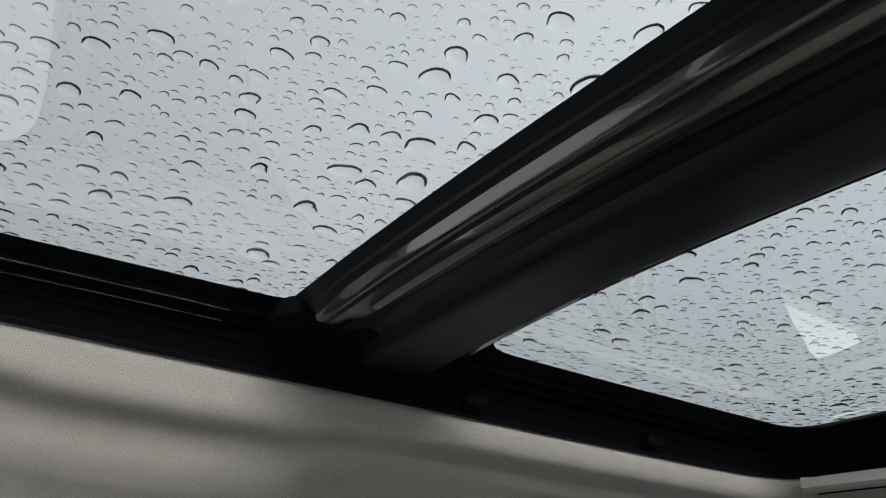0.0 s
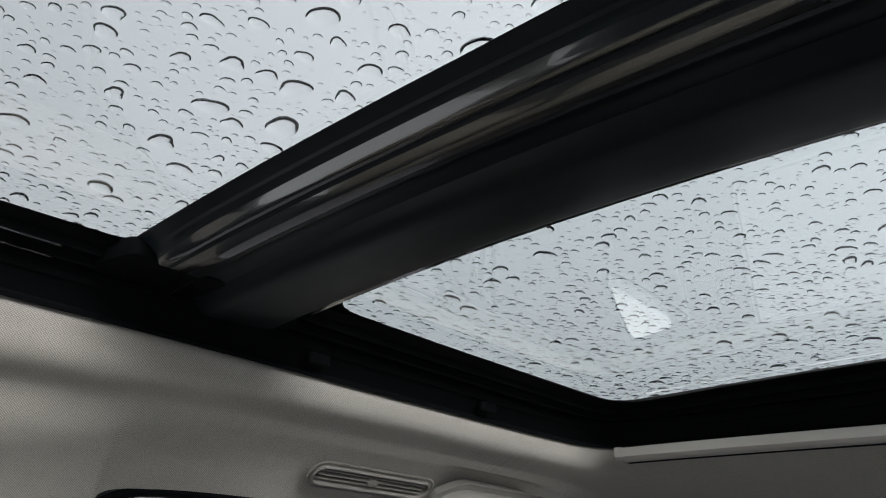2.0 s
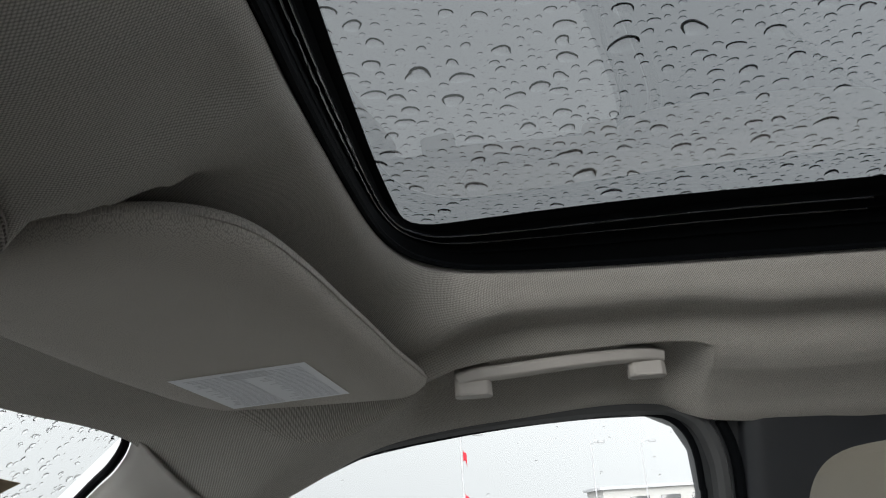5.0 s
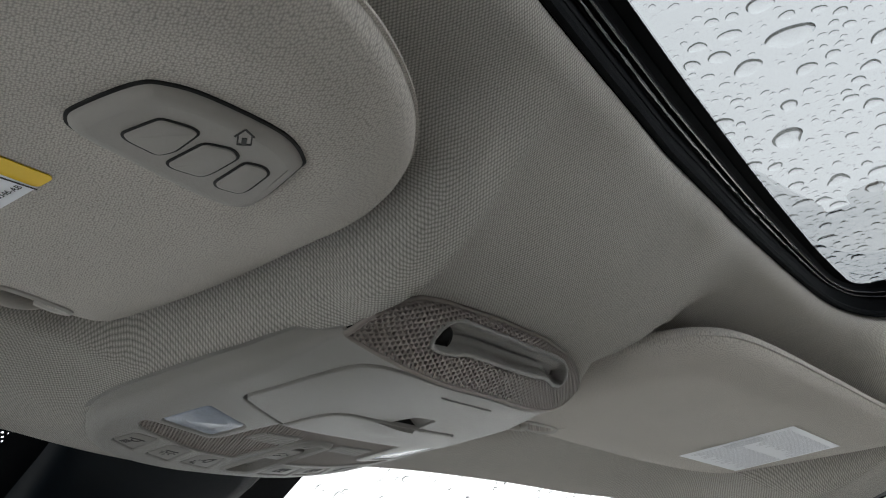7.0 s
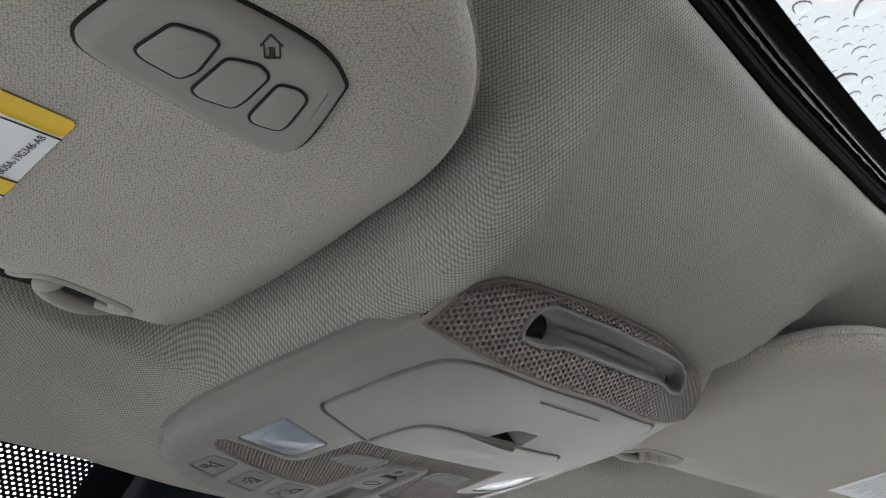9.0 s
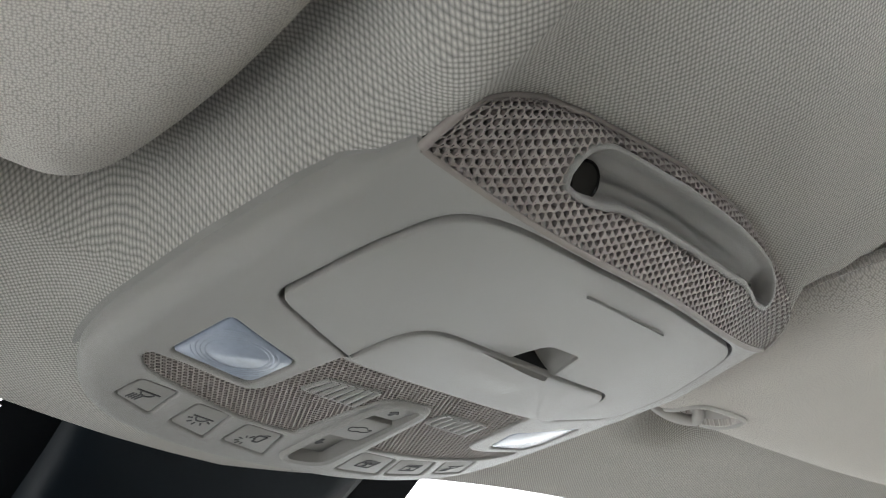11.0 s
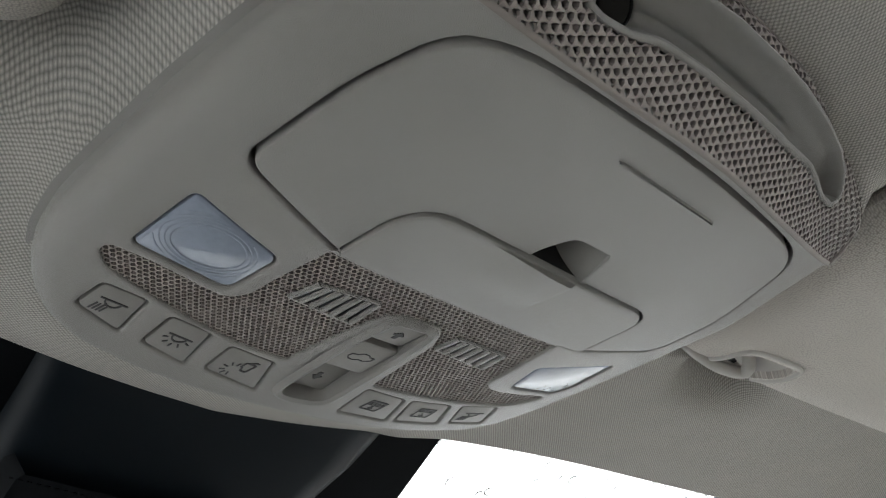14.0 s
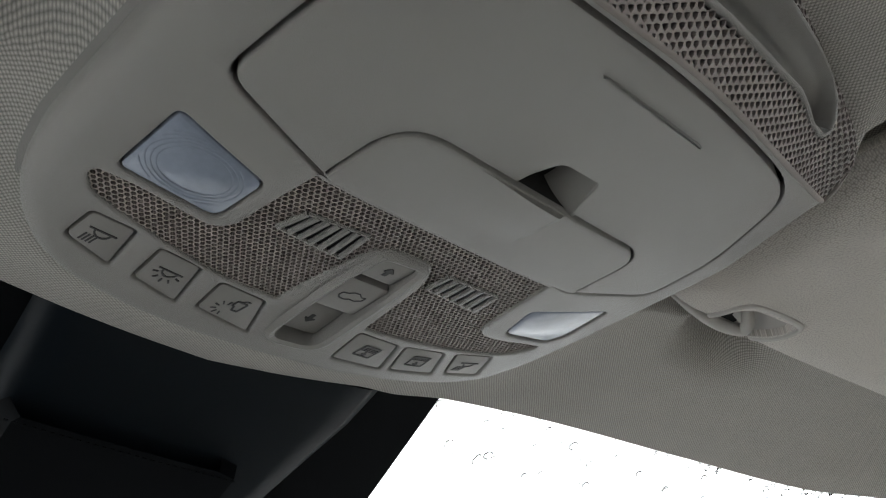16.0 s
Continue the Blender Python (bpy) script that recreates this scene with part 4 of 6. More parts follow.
GRILLES = [[(-.0471, .7410), (-.0437, .7285), (-.0208, .7262), (-.0203, .7428)], [(.0186, .7400), (.0198, .7288), (.0452, .7288), (.0462, .7425)]]
grille_cut = [round_poly(g, .003, 2) for g in GRILLES]
con("speaker_mesh", perforated(bmesh.new(), MESH_HOLE, .0022, .00097, FACE + .0012, .0022, depth=.0022, cut=grille_cut + [WELL]), PLASTIC_DARK, "finely perforated taupe mesh", smooth=20)
for g in GRILLES:
    pts = [Vector(p) for p in g]
    # black plate under the slats paints the shade between them
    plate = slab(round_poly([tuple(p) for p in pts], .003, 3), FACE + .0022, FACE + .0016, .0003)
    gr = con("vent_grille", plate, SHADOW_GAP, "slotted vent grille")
    for k in range(7):
        f = (k + .0) / 6
        p = pts[0] + (pts[3] - pts[0]) * f
        q = pts[1] + (pts[2] - pts[1]) * f
        if k == 6:
            p, q = pts[3], pts[2]
        rib = sweep([(p.x, p.y, FACE + .0010), (q.x, q.y, FACE + .0010)], circle(.00115, 6))
        sub("slat", rib, PLASTIC, gr)
    for a, b in ((0, 3), (1, 2)):
        sub("slat", sweep([(pts[a].x, pts[a].y, FACE + .0010), (pts[b].x, pts[b].y, FACE + .0010)], circle(.0008, 6)), PLASTIC, gr)

# map lamp lenses with moulded rings
for pts, label in ((LENS_A, "frosted map lamp lens"), (LENS_B, "frosted map lamp lens")):
    ln = con("lamp_lens", slab(pts, FACE + .003, FACE + .0004, .0012), LENS, label)
    cx, cy = sum(p[0] for p in pts) / len(pts), sum(p[1] for p in pts) / len(pts)
    for r in (.0098, .0112, .0126, .0140, .0154) if pts is LENS_A else ():
        arc = [(cx + r * 1.2 * math.cos(a), cy + r * math.sin(a)) for a in np.linspace(0, 2 * math.pi, 49)]
        run = []
        for p in arc + [None]:
            if p and gap_to(pts, *p) < -.0016:
                run.append((p[0], p[1], FACE + .0004))
            else:
                if len(run) > 3:
                    sub("lens_ring", sweep(run, [(-.0004, .00003), (0, -.000015), (.0004, .00003)]), LENS, ln, smooth=0)
                run = []

# push buttons with printed signs


def arc_pts(cx, cy, r, a0, a1, n=8):
    return [(cx + r * math.cos(radians(a0 + (a1 - a0) * k / n)), cy + r * math.sin(radians(a0 + (a1 - a0) * k / n))) for k in range(n + 1)]


def lamp_sign(rays):
    rows = line_bars([(-.0034, .0012), (.0034, .0012)], .0005) + line_bars(arc_pts(0, .0012, .0020, 180, 360), .0005)
    for a in (rays or ()):
        c, s = math.cos(radians(a)), math.sin(radians(a))
        rows.append((.0027 * c, .0008 + .0027 * s, .0040 * c, .0008 + .0040 * s, .0005))
    if not rays:
        rows += [(-.0030 + .0009 * k, -.0008, -.0038 + .0009 * k, -.0034, .00042) for k in range(4)]
    return rows


def car_lamp_sign():
    rows = line_bars([(-.0005, .0024), (.0026, .0024), (.0026, -.0012), (.0008, -.0012), (.0002, .0002), (-.0005, .0004)], .0005, True)
    rows += line_bars([(.0005, .0024), (.0014, .0034), (.0026, .0034)], .0005)
    rows += [(-.0016 + .0016 * math.cos(radians(a)), -.0016 + .0016 * math.sin(radians(a)), -.0016 + .0030 * math.cos(radians(a)), -.0016 + .0030 * math.sin(radians(a)), .0004) for a in (90, 130, 170, 210, 250, 290)]
    return rows


def shade_sign(low):
    rows = line_bars([(-.0030, .0024), (.0030, .0024), (.0030, -.0024), (-.0030, -.0024)], .0005, True)
    rows += [(-.0028, .0020 - .0006 * k, .0028, .0020 - .0006 * k, .0003) for k in range(3 if low else 4)]
    rows += line_bars([(0, -.0002), (0, -.0018)], .0005) + line_bars([(-.0008, -.0011), (0, -.0020), (.0008, -.0011)], .0005)
    return rows


SIGNS = [lamp_sign(None), lamp_sign((200, 235, 270, 305, 340)), car_lamp_sign(), shade_sign(False), shade_sign(True), lamp_sign(None)]
for outline, rows in zip(BUTTONS, SIGNS):
    pts = round_poly(inset(outline, .0010), .0022, 3)
    key = con("push_button", slab(pts, FACE + .006, FACE + .0005, .0005), KEY_PLASTIC, "push button with a printed dark sign")
    cx, cy = sum(p[0] for p in outline) / 4, sum(p[1] for p in outline) / 4
    e = Vector(outline[1]) - Vector(outline[0])
    e = e if e.x > 0 else -e
    a = math.atan2(e.y, e.x)
    ca, sa = math.cos(a), math.sin(a)
    sub("sign", bars(bmesh.new(), [(*q, w * .95) for *q, w in rows], lambda x, y, z: (cx + 1.35 * x * ca + 1.9 * y * sa, cy + 1.35 * x * sa - 1.9 * y * ca, FACE + .0005 - z)), INK, key, "dark printed sign", smooth=0)

# roof switch: three keys in a deep well
con("switch_well", slab(inset(WELL, -.001), FACE + .0125, FACE + .0100, .0005), PLASTIC, "recessed switch well")
con("switch_surround", skin([[(x, y, FACE + .001) for x, y in inset(WELL, -.0042)], [(x, y, FACE - .0010) for x, y in inset(WELL, -.0034)], [(x, y, FACE - .0018) for x, y in inset(WELL, -.0016)], [(x, y, FACE - .0008) for x, y in inset(WELL, .0002)], [(x, y, FACE + .0105) for x, y in inset(WELL, .0012)]], closed_v=True), PLASTIC, "raised rim of the roof switch", smooth=50)
for y0, y1, x0, x1, z, tilt, kind in ((.7325, .7482, -.0080, .0076, FACE + .0010, .06, "up"), (.7503, .7735, -.0100, .0098, FACE + .0006, 0, "car"), (.7790, .8000, -.0082, .0110, FACE + .0042, -.08, "down")):
    cy = (y0 + y1) / 2

    def key_place(x, y, zz, cy=cy, tilt=tilt):
        return (x, y, zz + (y - cy) * tilt)

    key = con("switch_key", slab(round_rect(x0, y0, x1, y1, .0018, 3), z + .004, z, .0012, key_place), KEY_PLASTIC, "roof switch key")
    cx = (x0 + x1) / 2
    if kind == "car":
        rows = line_bars([(-.0050, -.0004), (-.0046, .0016), (-.0024, .0020), (-.0008, .0036), (.0016, .0038), (.0034, .0022), (.0052, .0026), (.0050, .0002), (.0026, -.0016), (.0004, -.0014), (-.0016, -.0026), (-.0040, -.0022)], .0005, True)
    else:
        s = 1 if kind == "up" else -1
        rows = [(0, -.0028 * s, 0, .0006 * s, .0018)] + [(-.0022 + .0022 * f, .0004 * s + .0026 * f * s, .0022 - .0022 * f, .0004 * s + .0026 * f * s, .0009) for f in (0, .3, .55, .78)]
    sub("sign", bars(bmesh.new(), rows, lambda x, y, zz: key_place(cx + x, cy - y, z - zz)), INK, key, "dark printed sign", smooth=0)

# perforated rear end cap with a grab slot and a dark round sensor


PROFILE = [(0, 0, 0), (.12, .13, .12), (.36, .42, .35), (.50, .63, .48), (.65, .86, .62), (.76, .99, .735), (.86, 1.06, .84), (.94, 1.05, .93), (1, .985, 1), (1.15, .80, 1.12)]
PROFILE_Y, PROFILE_Z = [(f, a) for f, a, b in PROFILE], [(f, b) for f, a, b in PROFILE]


def cap_length(x):
    """Length of the cap's slope, from the joint to the cloth."""
    y, z = crest(x)
    return 1.08 * math.hypot(seam_y(x) - y, z - FACE - bend(x, seam_y(x))) + .0012


def cap_point(x, f, lift=0.0):
    """f: share of the slope from the joint (0) to the cloth (1). The bend of the face is added later."""
    y1, z1 = crest(x)
    y0 = seam_y(x)
    z0 = FACE + bend(x, y0)
    y, z = y0 + (y1 - y0) * lerp_keys(PROFILE_Y, f), z0 + (z1 - z0) * lerp_keys(PROFILE_Z, f)
    y, z = y - lift * .75, z - lift * .66
    return (x, y, z - bend(x, y))


SLOT = round_poly([(-.0590, .375), (-.0600, .461), (-.0592, .593), (-.0570, .684), (-.0530, .750), (-.0488, .775), (-.0360, .765), (-.0226, .748), (.0140, .745), (.0430, .790), (.0600, .795), (.0695, .715), (.0750, .600), (.0762, .520),
                   (.0735, .450), (.0635, .425), (.0540, .465), (.0445, .485), (.0250, .435), (.0080, .425), (-.0080, .420), (-.0250, .425), (-.0350, .425), (-.0392, .412), (-.0430, .380), (-.0481, .358), (-.0545, .350)],
                  [.003, .003, .004, .004, .004, .004, .01, .01, .01, .008, .005, .004, .003, .002, .002, .003, .003, .003, .01, .01, .01, .008, .003, .003, .004, .005, .004], 3)
SLOT_LONG = .036


def slot_ring(d):
    """The slot's outline moved inwards by d metres, as (x, f)."""
    return [(x, w / SLOT_LONG) for x, w in inset([(x, f * SLOT_LONG) for x, f in SLOT], d)]


bm = bmesh.new()
dx, dw = .00250, .00300
slot_clear = slot_ring(-.0012)
for i in range(-43, 44):
    for j in range(-1, 16):
        x, w = .002 + i * dx, (j + (.5 if i % 2 else 0)) * dw
        long = cap_length(x)
        if abs(x - .002) > CAP_HALF - .0015 or w > long + .001 or w < -.0012 or inside(slot_clear, x, w / long):
            continue
        hexa = [(x + dx * .6667 * math.cos(radians(60 * k)), (w + dw * .5774 * math.sin(radians(60 * k))) / long) for k in range(6)]
        ring = [(x + dx * (.50 if k % 2 else .39) * math.cos(radians(60 * k)), (w + dw * (.445 if k % 2 else .34) * math.sin(radians(60 * k))) / long) for k in range(6)]
        a, b = [bm.verts.new(cap_point(*p)) for p in hexa], [bm.verts.new(cap_point(*p)) for p in ring]
        c = [bm.verts.new(cap_point(*p, -.0026)) for p in ring]
        for k in range(6):
            n = (k + 1) % 6
            bm.faces.new((a[k], b[k], b[n], a[n]))
            bm.faces.new((b[k], c[k], c[n], b[n]))
con("end_cap_mesh", bm, PLASTIC_DARK, "perforated taupe end cap", smooth=25)
# black sheet behind the mesh paints the shade in its holes
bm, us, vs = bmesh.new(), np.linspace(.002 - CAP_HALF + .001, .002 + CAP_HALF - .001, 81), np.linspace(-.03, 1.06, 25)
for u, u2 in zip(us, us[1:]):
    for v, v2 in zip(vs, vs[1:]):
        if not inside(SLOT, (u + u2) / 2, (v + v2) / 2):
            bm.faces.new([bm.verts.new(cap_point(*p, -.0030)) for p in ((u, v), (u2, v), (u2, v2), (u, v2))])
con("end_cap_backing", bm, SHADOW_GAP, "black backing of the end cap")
xs = [.002 + CAP_HALF * math.sin(math.pi / 2 * k / 60) for k in range(-60, 61)]
con("end_cap_rim", sweep([cap_point(xs[0], 0)] + [cap_point(x, 1) for x in xs] + [cap_point(xs[-1], 0)], circle(.0013, 8)), PLASTIC_DARK, "rim of the end cap", smooth=60)
con("end_cap_sill", sweep([cap_point(x, -.02) for x in np.linspace(-.1025, .1065, 60)], circle(.0010, 6)), PLASTIC_DARK, smooth=60)


def slot_depth(f, deep):
    """The recess is deepest along its lower edge; its upper side slopes out."""
    return deep * (1 - .55 * smooth01((f - .52) / .24))


tray = [[cap_point(x, f, lift) for x, f in slot_ring(d)] for d, lift in ((-.0015, -.0012), (-.0012, .0003), (-.0006, .0006), (.0002, .0003), (.0008, -.0010))]
tray += [[cap_point(x, f, -slot_depth(f, deep)) for x, f in slot_ring(d)] for d, deep in ((.0013, .0046), (.0020, .0076), (.0030, .0084), (.0042, .0086), (.0052, .0086))]
bm = skin(tray, closed_v=True)
bm.faces.new([bm.verts.new(p) for p in tray[-1]])
con("grab_slot", bm, PLASTIC, "smooth recessed grab slot", smooth=50)
p0, p1 = Vector(cap_point(-.0503, .490, -.0095)), Vector(cap_point(-.0503, .490, -.0052))
con("sensor", sweep([tuple(p0), tuple(p1)], circle(.0060, 28)), SENSOR_BLACK, "round black sensor window")
con("sensor_ring", sweep([tuple(p1 + Vector((.0056 * math.cos(a), .0056 * .66 * math.sin(a), -.0056 * .75 * math.sin(a)))) for a in np.linspace(0, 2 * math.pi, 29)[:-1]], circle(.0005, 6), closed=True), SENSOR_BLACK, "thin black ring round the sensor")

# ---------------------------------------------------------------- sun visors


def visor_mesh(outline):
    """A padded board: rounded edge, and a broad soft bevel on its lower face."""
    bm = bmesh.new()
    m = len(outline)
    cx, cy = sum(p[0] for p in outline) / m, sum(p[1] for p in outline) / m
    rings = [[bm.verts.new((x, y, visor_z(x, y) + dz)) for x, y in inset(outline, d)] for d, dz in ((.006, .0250), (.0022, .0240), (.0002, .0205), (0, .0170), (.0006, .0145), (.0020, .0125))]
    for f in (.965, .94, .91, .88, .84, .79, .72, .6, .45, .3, .15):
        ring = []
        for x, y in outline:
            x, y = cx + (x - cx) * f, cy + (y - cy) * f
            d = max(0.0, -gap_to(outline, x, y))
            ring.append(bm.verts.new((x, y, visor_z(x, y) + .0125 * max(0.0, 1 - d / .034) ** 2)))
        rings.append(ring)
    for a, b in zip(rings, rings[1:]):
        for i in range(m):
            bm.faces.new((a[i], a[(i + 1) % m], b[(i + 1) % m], b[i]))
    bm.faces.new(rings[-1])
    bm.faces.new(list(reversed(rings[0])))
    return bm


def cut_out(ob, cutter_bm):
    """Takes a shape out of a mesh for good."""
    me = bpy.data.meshes.new("cutter")
    bmesh.ops.recalc_face_normals(cutter_bm, faces=cutter_bm.faces)
    cutter_bm.to_mesh(me)
    cutter_bm.free()
    cutter = new("cutter", me)
    bpy.context.view_layer.update()
    md = ob.modifiers.new("recess", "BOOLEAN")
    md.object, md.operation, md.solver = cutter, "DIFFERENCE", "EXACT"
    done = bpy.data.meshes.new_from_object(ob.evaluated_get(bpy.context.evaluated_depsgraph_get()))
    ob.modifiers.clear()
    ob.data = done
    done.name = "pad"
    bpy.data.objects.remove(cutter)


def visor_thing(sgn, label):
    v = thing("sun_visor", label, "sun visor", "sun visors", (sgn * .34, .58, 1.66))
    outline = VISOR_RIGHT if sgn > 0 else VISOR_LEFT
    pad = part("pad", visor_mesh(outline), VISOR_CLOTH, v, smooth=50)
    seam = [(x, y, visor_z(x, y) + .0178) for x, y in inset(outline, -.0002)]
    part("edge_piping", sweep(seam, circle(.0011, 5), closed=True), VISOR_CLOTH, v, "thin sewn edge piping").location = (-sgn * .34, -.58, -1.66)
    # clip recess at the inner front corner, with the pivot rod and its hook
    ox, oy = (0, 0) if sgn > 0 else (-.017, .014)
    back = (-sgn * .34, -.58, -1.66)

    def cp(x, y, dz):
        x, y = sgn * (x + ox), y + oy
        bevel = .0125 * max(0.0, 1 + min(0.0, gap_to(outline, x, y)) / .034) ** 2
        return (x, y, visor_z(x, y) + bevel + dz)

    frame_pts = [(.2025, .721), (.1965, .708), (.194, .698), (.199, .692), (.218, .687), (.230, .686), (.2355, .691), (.2405, .712), (.2415, .717)]
    if sgn < 0:
        frame_pts = [(.2005, .7125)] + frame_pts[1:-2] + [(.2385, .7035)]
    line = [cp(*p, .0004) for p in [tuple(q) for q in curve_points(frame_pts, 4)]]
    part("clip_bezel", sweep(line, circle(.0018, 8)), PILLAR_TAN, v, "moulded plastic clip surround").location = back
    pocket = [(sgn * (x + ox), y + oy) for x, y in ((.2015, .745), (.1975, .700), (.202, .6945), (.228, .6885), (.2335, .693), (.2400, .745))]
    pocket = round_poly(pocket if sgn > 0 else pocket[::-1], .003, 3)
    pad.location = back
    cut_out(pad, slab(pocket, .034, -.012, .0004, lambda x, y, z: (x, y, visor_z(x, y) + z)))
    # a sloping cheek leads down to a black plate that paints the hole's shade, with the bent rod across it
    rows = [[cp(.2375 - .014 * u + .005 * w * (1 - u), .6890 + .0270 * w + .004 * u, .0004 + .0150 * u ** 1.2) for w in np.linspace(0, 1, 5)] for u in np.linspace(0, 1, 9)]
    part("clip_pocket", skin(rows), PILLAR_TAN, v, "sloping cheek of the clip recess", 60).location = back
    rows = [[(sgn * (x + ox), y + oy, visor_z(sgn * (x + ox), y + oy) + .0190) for x in (.192, .248)] for y in (.685, .730)]
    part("clip_hole", skin(rows), SHADOW_GAP, v, "dark hole behind the clip").location = back
    bent = [(.186, .727, .0060), (.196, .7235, .0010), (.2065, .7205, -.0015), (.2165, .7175, -.0015), (.2225, .7140, -.0005), (.2225, .7105, .0008), (.2195, .7070, .0040), (.217, .705, .0100)]
    rod = [cp(*p, d) for *p, d in [tuple(q) for q in curve_points(bent, 5)]]
    part("pivot_rod", sweep(rod, circle(.0035, 12)), PILLAR_TAN, v, "short bent plastic pivot rod").location = back
    return v


visor_thing(-1, "beige cloth sun visor with garage-opener buttons and a yellow warning label")
visor_thing(1, "beige cloth sun visor folded up, with a white printed label")

# garage-opener panel in the driver's visor
panel = thing("garage_opener", "grey plastic garage-opener panel with three buttons, set in the sun visor", "remote control", at=(-.232, .568, 1.664))


def opener(name, bm, material, label="", smooth=40):
    ob = part(name, bm, material, panel, label, smooth)
    ob.location = (.232, -.568, -1.664)
    return ob


def on_visor(x, y, z):
    return (x, y, visor_z(x, y) + z)


OPENER = [tuple(p) for p in curve_points([(-.2643, .5813), (-.2650, .5745), (-.2616, .5569), (-.2560, .5507), (-.2441, .5470), (-.2197, .5456), (-.2058, .5509), (-.2025, .5565), (-.1968, .5775), (-.1993, .5860), (-.2117, .5889), (-.2419, .5868), (-.2587, .5851)], 4, True)]
# black rim just outside the plate paints the shadow line round it
opener("gap", slab(inset(OPENER, -.0004), .001, -.0007, .0002, on_visor), SHADOW_GAP, "dark gap round the panel")
rims = [(.0006, .0020), (.0006, -.0006), (.0009, -.0016), (.0018, -.0026), (.0034, -.0034), (.0052, -.0037)]
bm = skin([[on_visor(x, y, z) for x, y in inset(OPENER, d)] for d, z in rims], closed_v=True)
bm.faces.new([bm.verts.new(on_visor(x, y, -.0037)) for x, y in inset(OPENER, .0052)])
opener("plate", bm, OPENER_PLASTIC, "smooth panel with a bevelled edge", 60)
for pts in ([(-.2531, .5735), (-.2508, .5600), (-.2425, .5574), (-.2388, .5580), (-.2372, .5703), (-.2392, .5756), (-.2500, .5752)], [(-.2353, .5772), (-.2352, .5612), (-.2276, .5577), (-.2229, .5598), (-.2221, .5718), (-.2229, .5764), (-.2323, .5784)],
            [(-.2184, .5762), (-.2202, .5605), (-.2144, .5585), (-.2103, .5603), (-.2076, .5724), (-.2080, .5760), (-.2157, .5780)]):
    # the same painted shadow line round each button
    opener("gap", slab(inset(round_poly(pts, .0020, 3), -.0003), -.002, -.0040, .0001, on_visor), SHADOW_GAP)
    opener("push_button", slab(inset(round_poly(pts, .0020, 3), .0004), -.002, -.0047, .0011, on_visor), OPENER_PLASTIC, "smooth rounded push button")
house = [(-.0030, 0), (0, .0026), (.0030, 0)]
rows = line_bars(house, .0005) + line_bars([(-.0020, .0004), (-.0020, -.0026), (.0022, -.0026), (.0022, .0004)], .0005) + [(-.0008, -.0014, .0008, -.0014, .0022)]
opener("sign", bars(bmesh.new(), rows, lambda x, y, z: on_visor(-.2295 + x * .68 - y * .96, .5511 - x * .59 - y * 1.16, -.0037 - z)), INK, "small house sign", 0)


def flat_text(words, size, x, y, parent, turn=0.0, z=-.0009):
    cu = bpy.data.curves.new("lettering", "FONT")
    cu.body, cu.size, cu.extrude = words, size, .00004
    ob = new("lettering", cu)
    me = bpy.data.meshes.new_from_object(ob)
    bpy.data.objects.remove(ob)
    bpy.data.curves.remove(cu)
    c, s = math.cos(turn), math.sin(turn)
    for v in me.vertices:
        a, b = x + v.co.x * c + v.co.y * s, y + v.co.x * s - v.co.y * c
        v.co = (a, b, visor_z(a, b) + z - v.co.z)
    me.materials.append(INK)
    t = new("lettering", me)
    t.parent = parent
    t.matrix_parent_inverse = Matrix.Translation([-q for q in parent.location])
    return t


# warning label on the driver's visor: yellow head and foot bands, white field
label_d = thing("warning_label", "yellow and white rollover warning label stuck on the sun visor", "label", at=(-.30, .64, 1.663))


def stick(name, x0, y0, x1, y1, mat_, z, parent, label="", r=.002):
    bm = slab(round_rect(x0, y0, x1, y1, r, 3), 0.0006, -z, .0001)
    for k in range(1, int((x1 - x0) / .006)):
        bmesh.ops.bisect_plane(bm, geom=bm.faces[:] + bm.edges[:] + bm.verts[:], plane_co=(x0 + .006 * k, 0, 0), plane_no=(1, 0, 0))
    for v in bm.verts:
        v.co = on_visor(*v.co)
    ob = part(name, bm, mat_, parent, label, 0)
    ob.matrix_parent_inverse = Matrix.Translation([-q for q in parent.location])
    return ob


stick("sheet", -.372, .6115, -.2475, .683, PAPER, .0004, label_d, "white label sheet")
stick("head_band", -.372, .6115, -.2475, .6203, YELLOW, .0006, label_d, "yellow band")
stick("foot_band", -.372, .6480, -.2475, .6565, YELLOW, .0006, label_d, "yellow band", .0005)
stick("foot_band", -.372, .6745, -.2475, .683, YELLOW, .0006, label_d, "yellow band")
flat_text("ROLLOVER RISK", .0050, -.3030, .6186, label_d)
flat_text("CAPOTAGE", .0048, -.2850, .6548, label_d)
flat_text("BU5A-19G346-AB", .0032, -.2525, .6465, label_d, -1.5)
rows = [(-.372, .6206, -.2475, .6206, .0006), (-.372, .6477, -.2475, .6477, .0006), (-.372, .6567, -.2475, .6567, .0006)]
rows += line_bars([(-.284, .648), (-.272, .630), (-.264, .629), (-.262, .636), (-.267, .643), (-.276, .648)], .0006) + line_bars([(-.282, .636), (-.268, .641), (-.261, .6445)], .0007) + line_bars([(-.298, .647), (-.289, .634), (-.285, .647)], .0007)
ob = part("print", bars(bmesh.new(), rows, lambda x, y, z: (x, y, visor_z(x, y) - .0009 - z)), INK, label_d, "dark printed lines", 0)
ob.matrix_parent_inverse = Matrix.Translation([-q for q in label_d.location])

# printed label on the passenger's visor
label_p = thing("warning_label", "white label with fine grey print stuck on the sun visor", "label", at=(.40, .57, 1.645))
LP = [Vector((.352, .533)), Vector((.449, .516)), Vector((.477, .618)), Vector((.380, .640))]


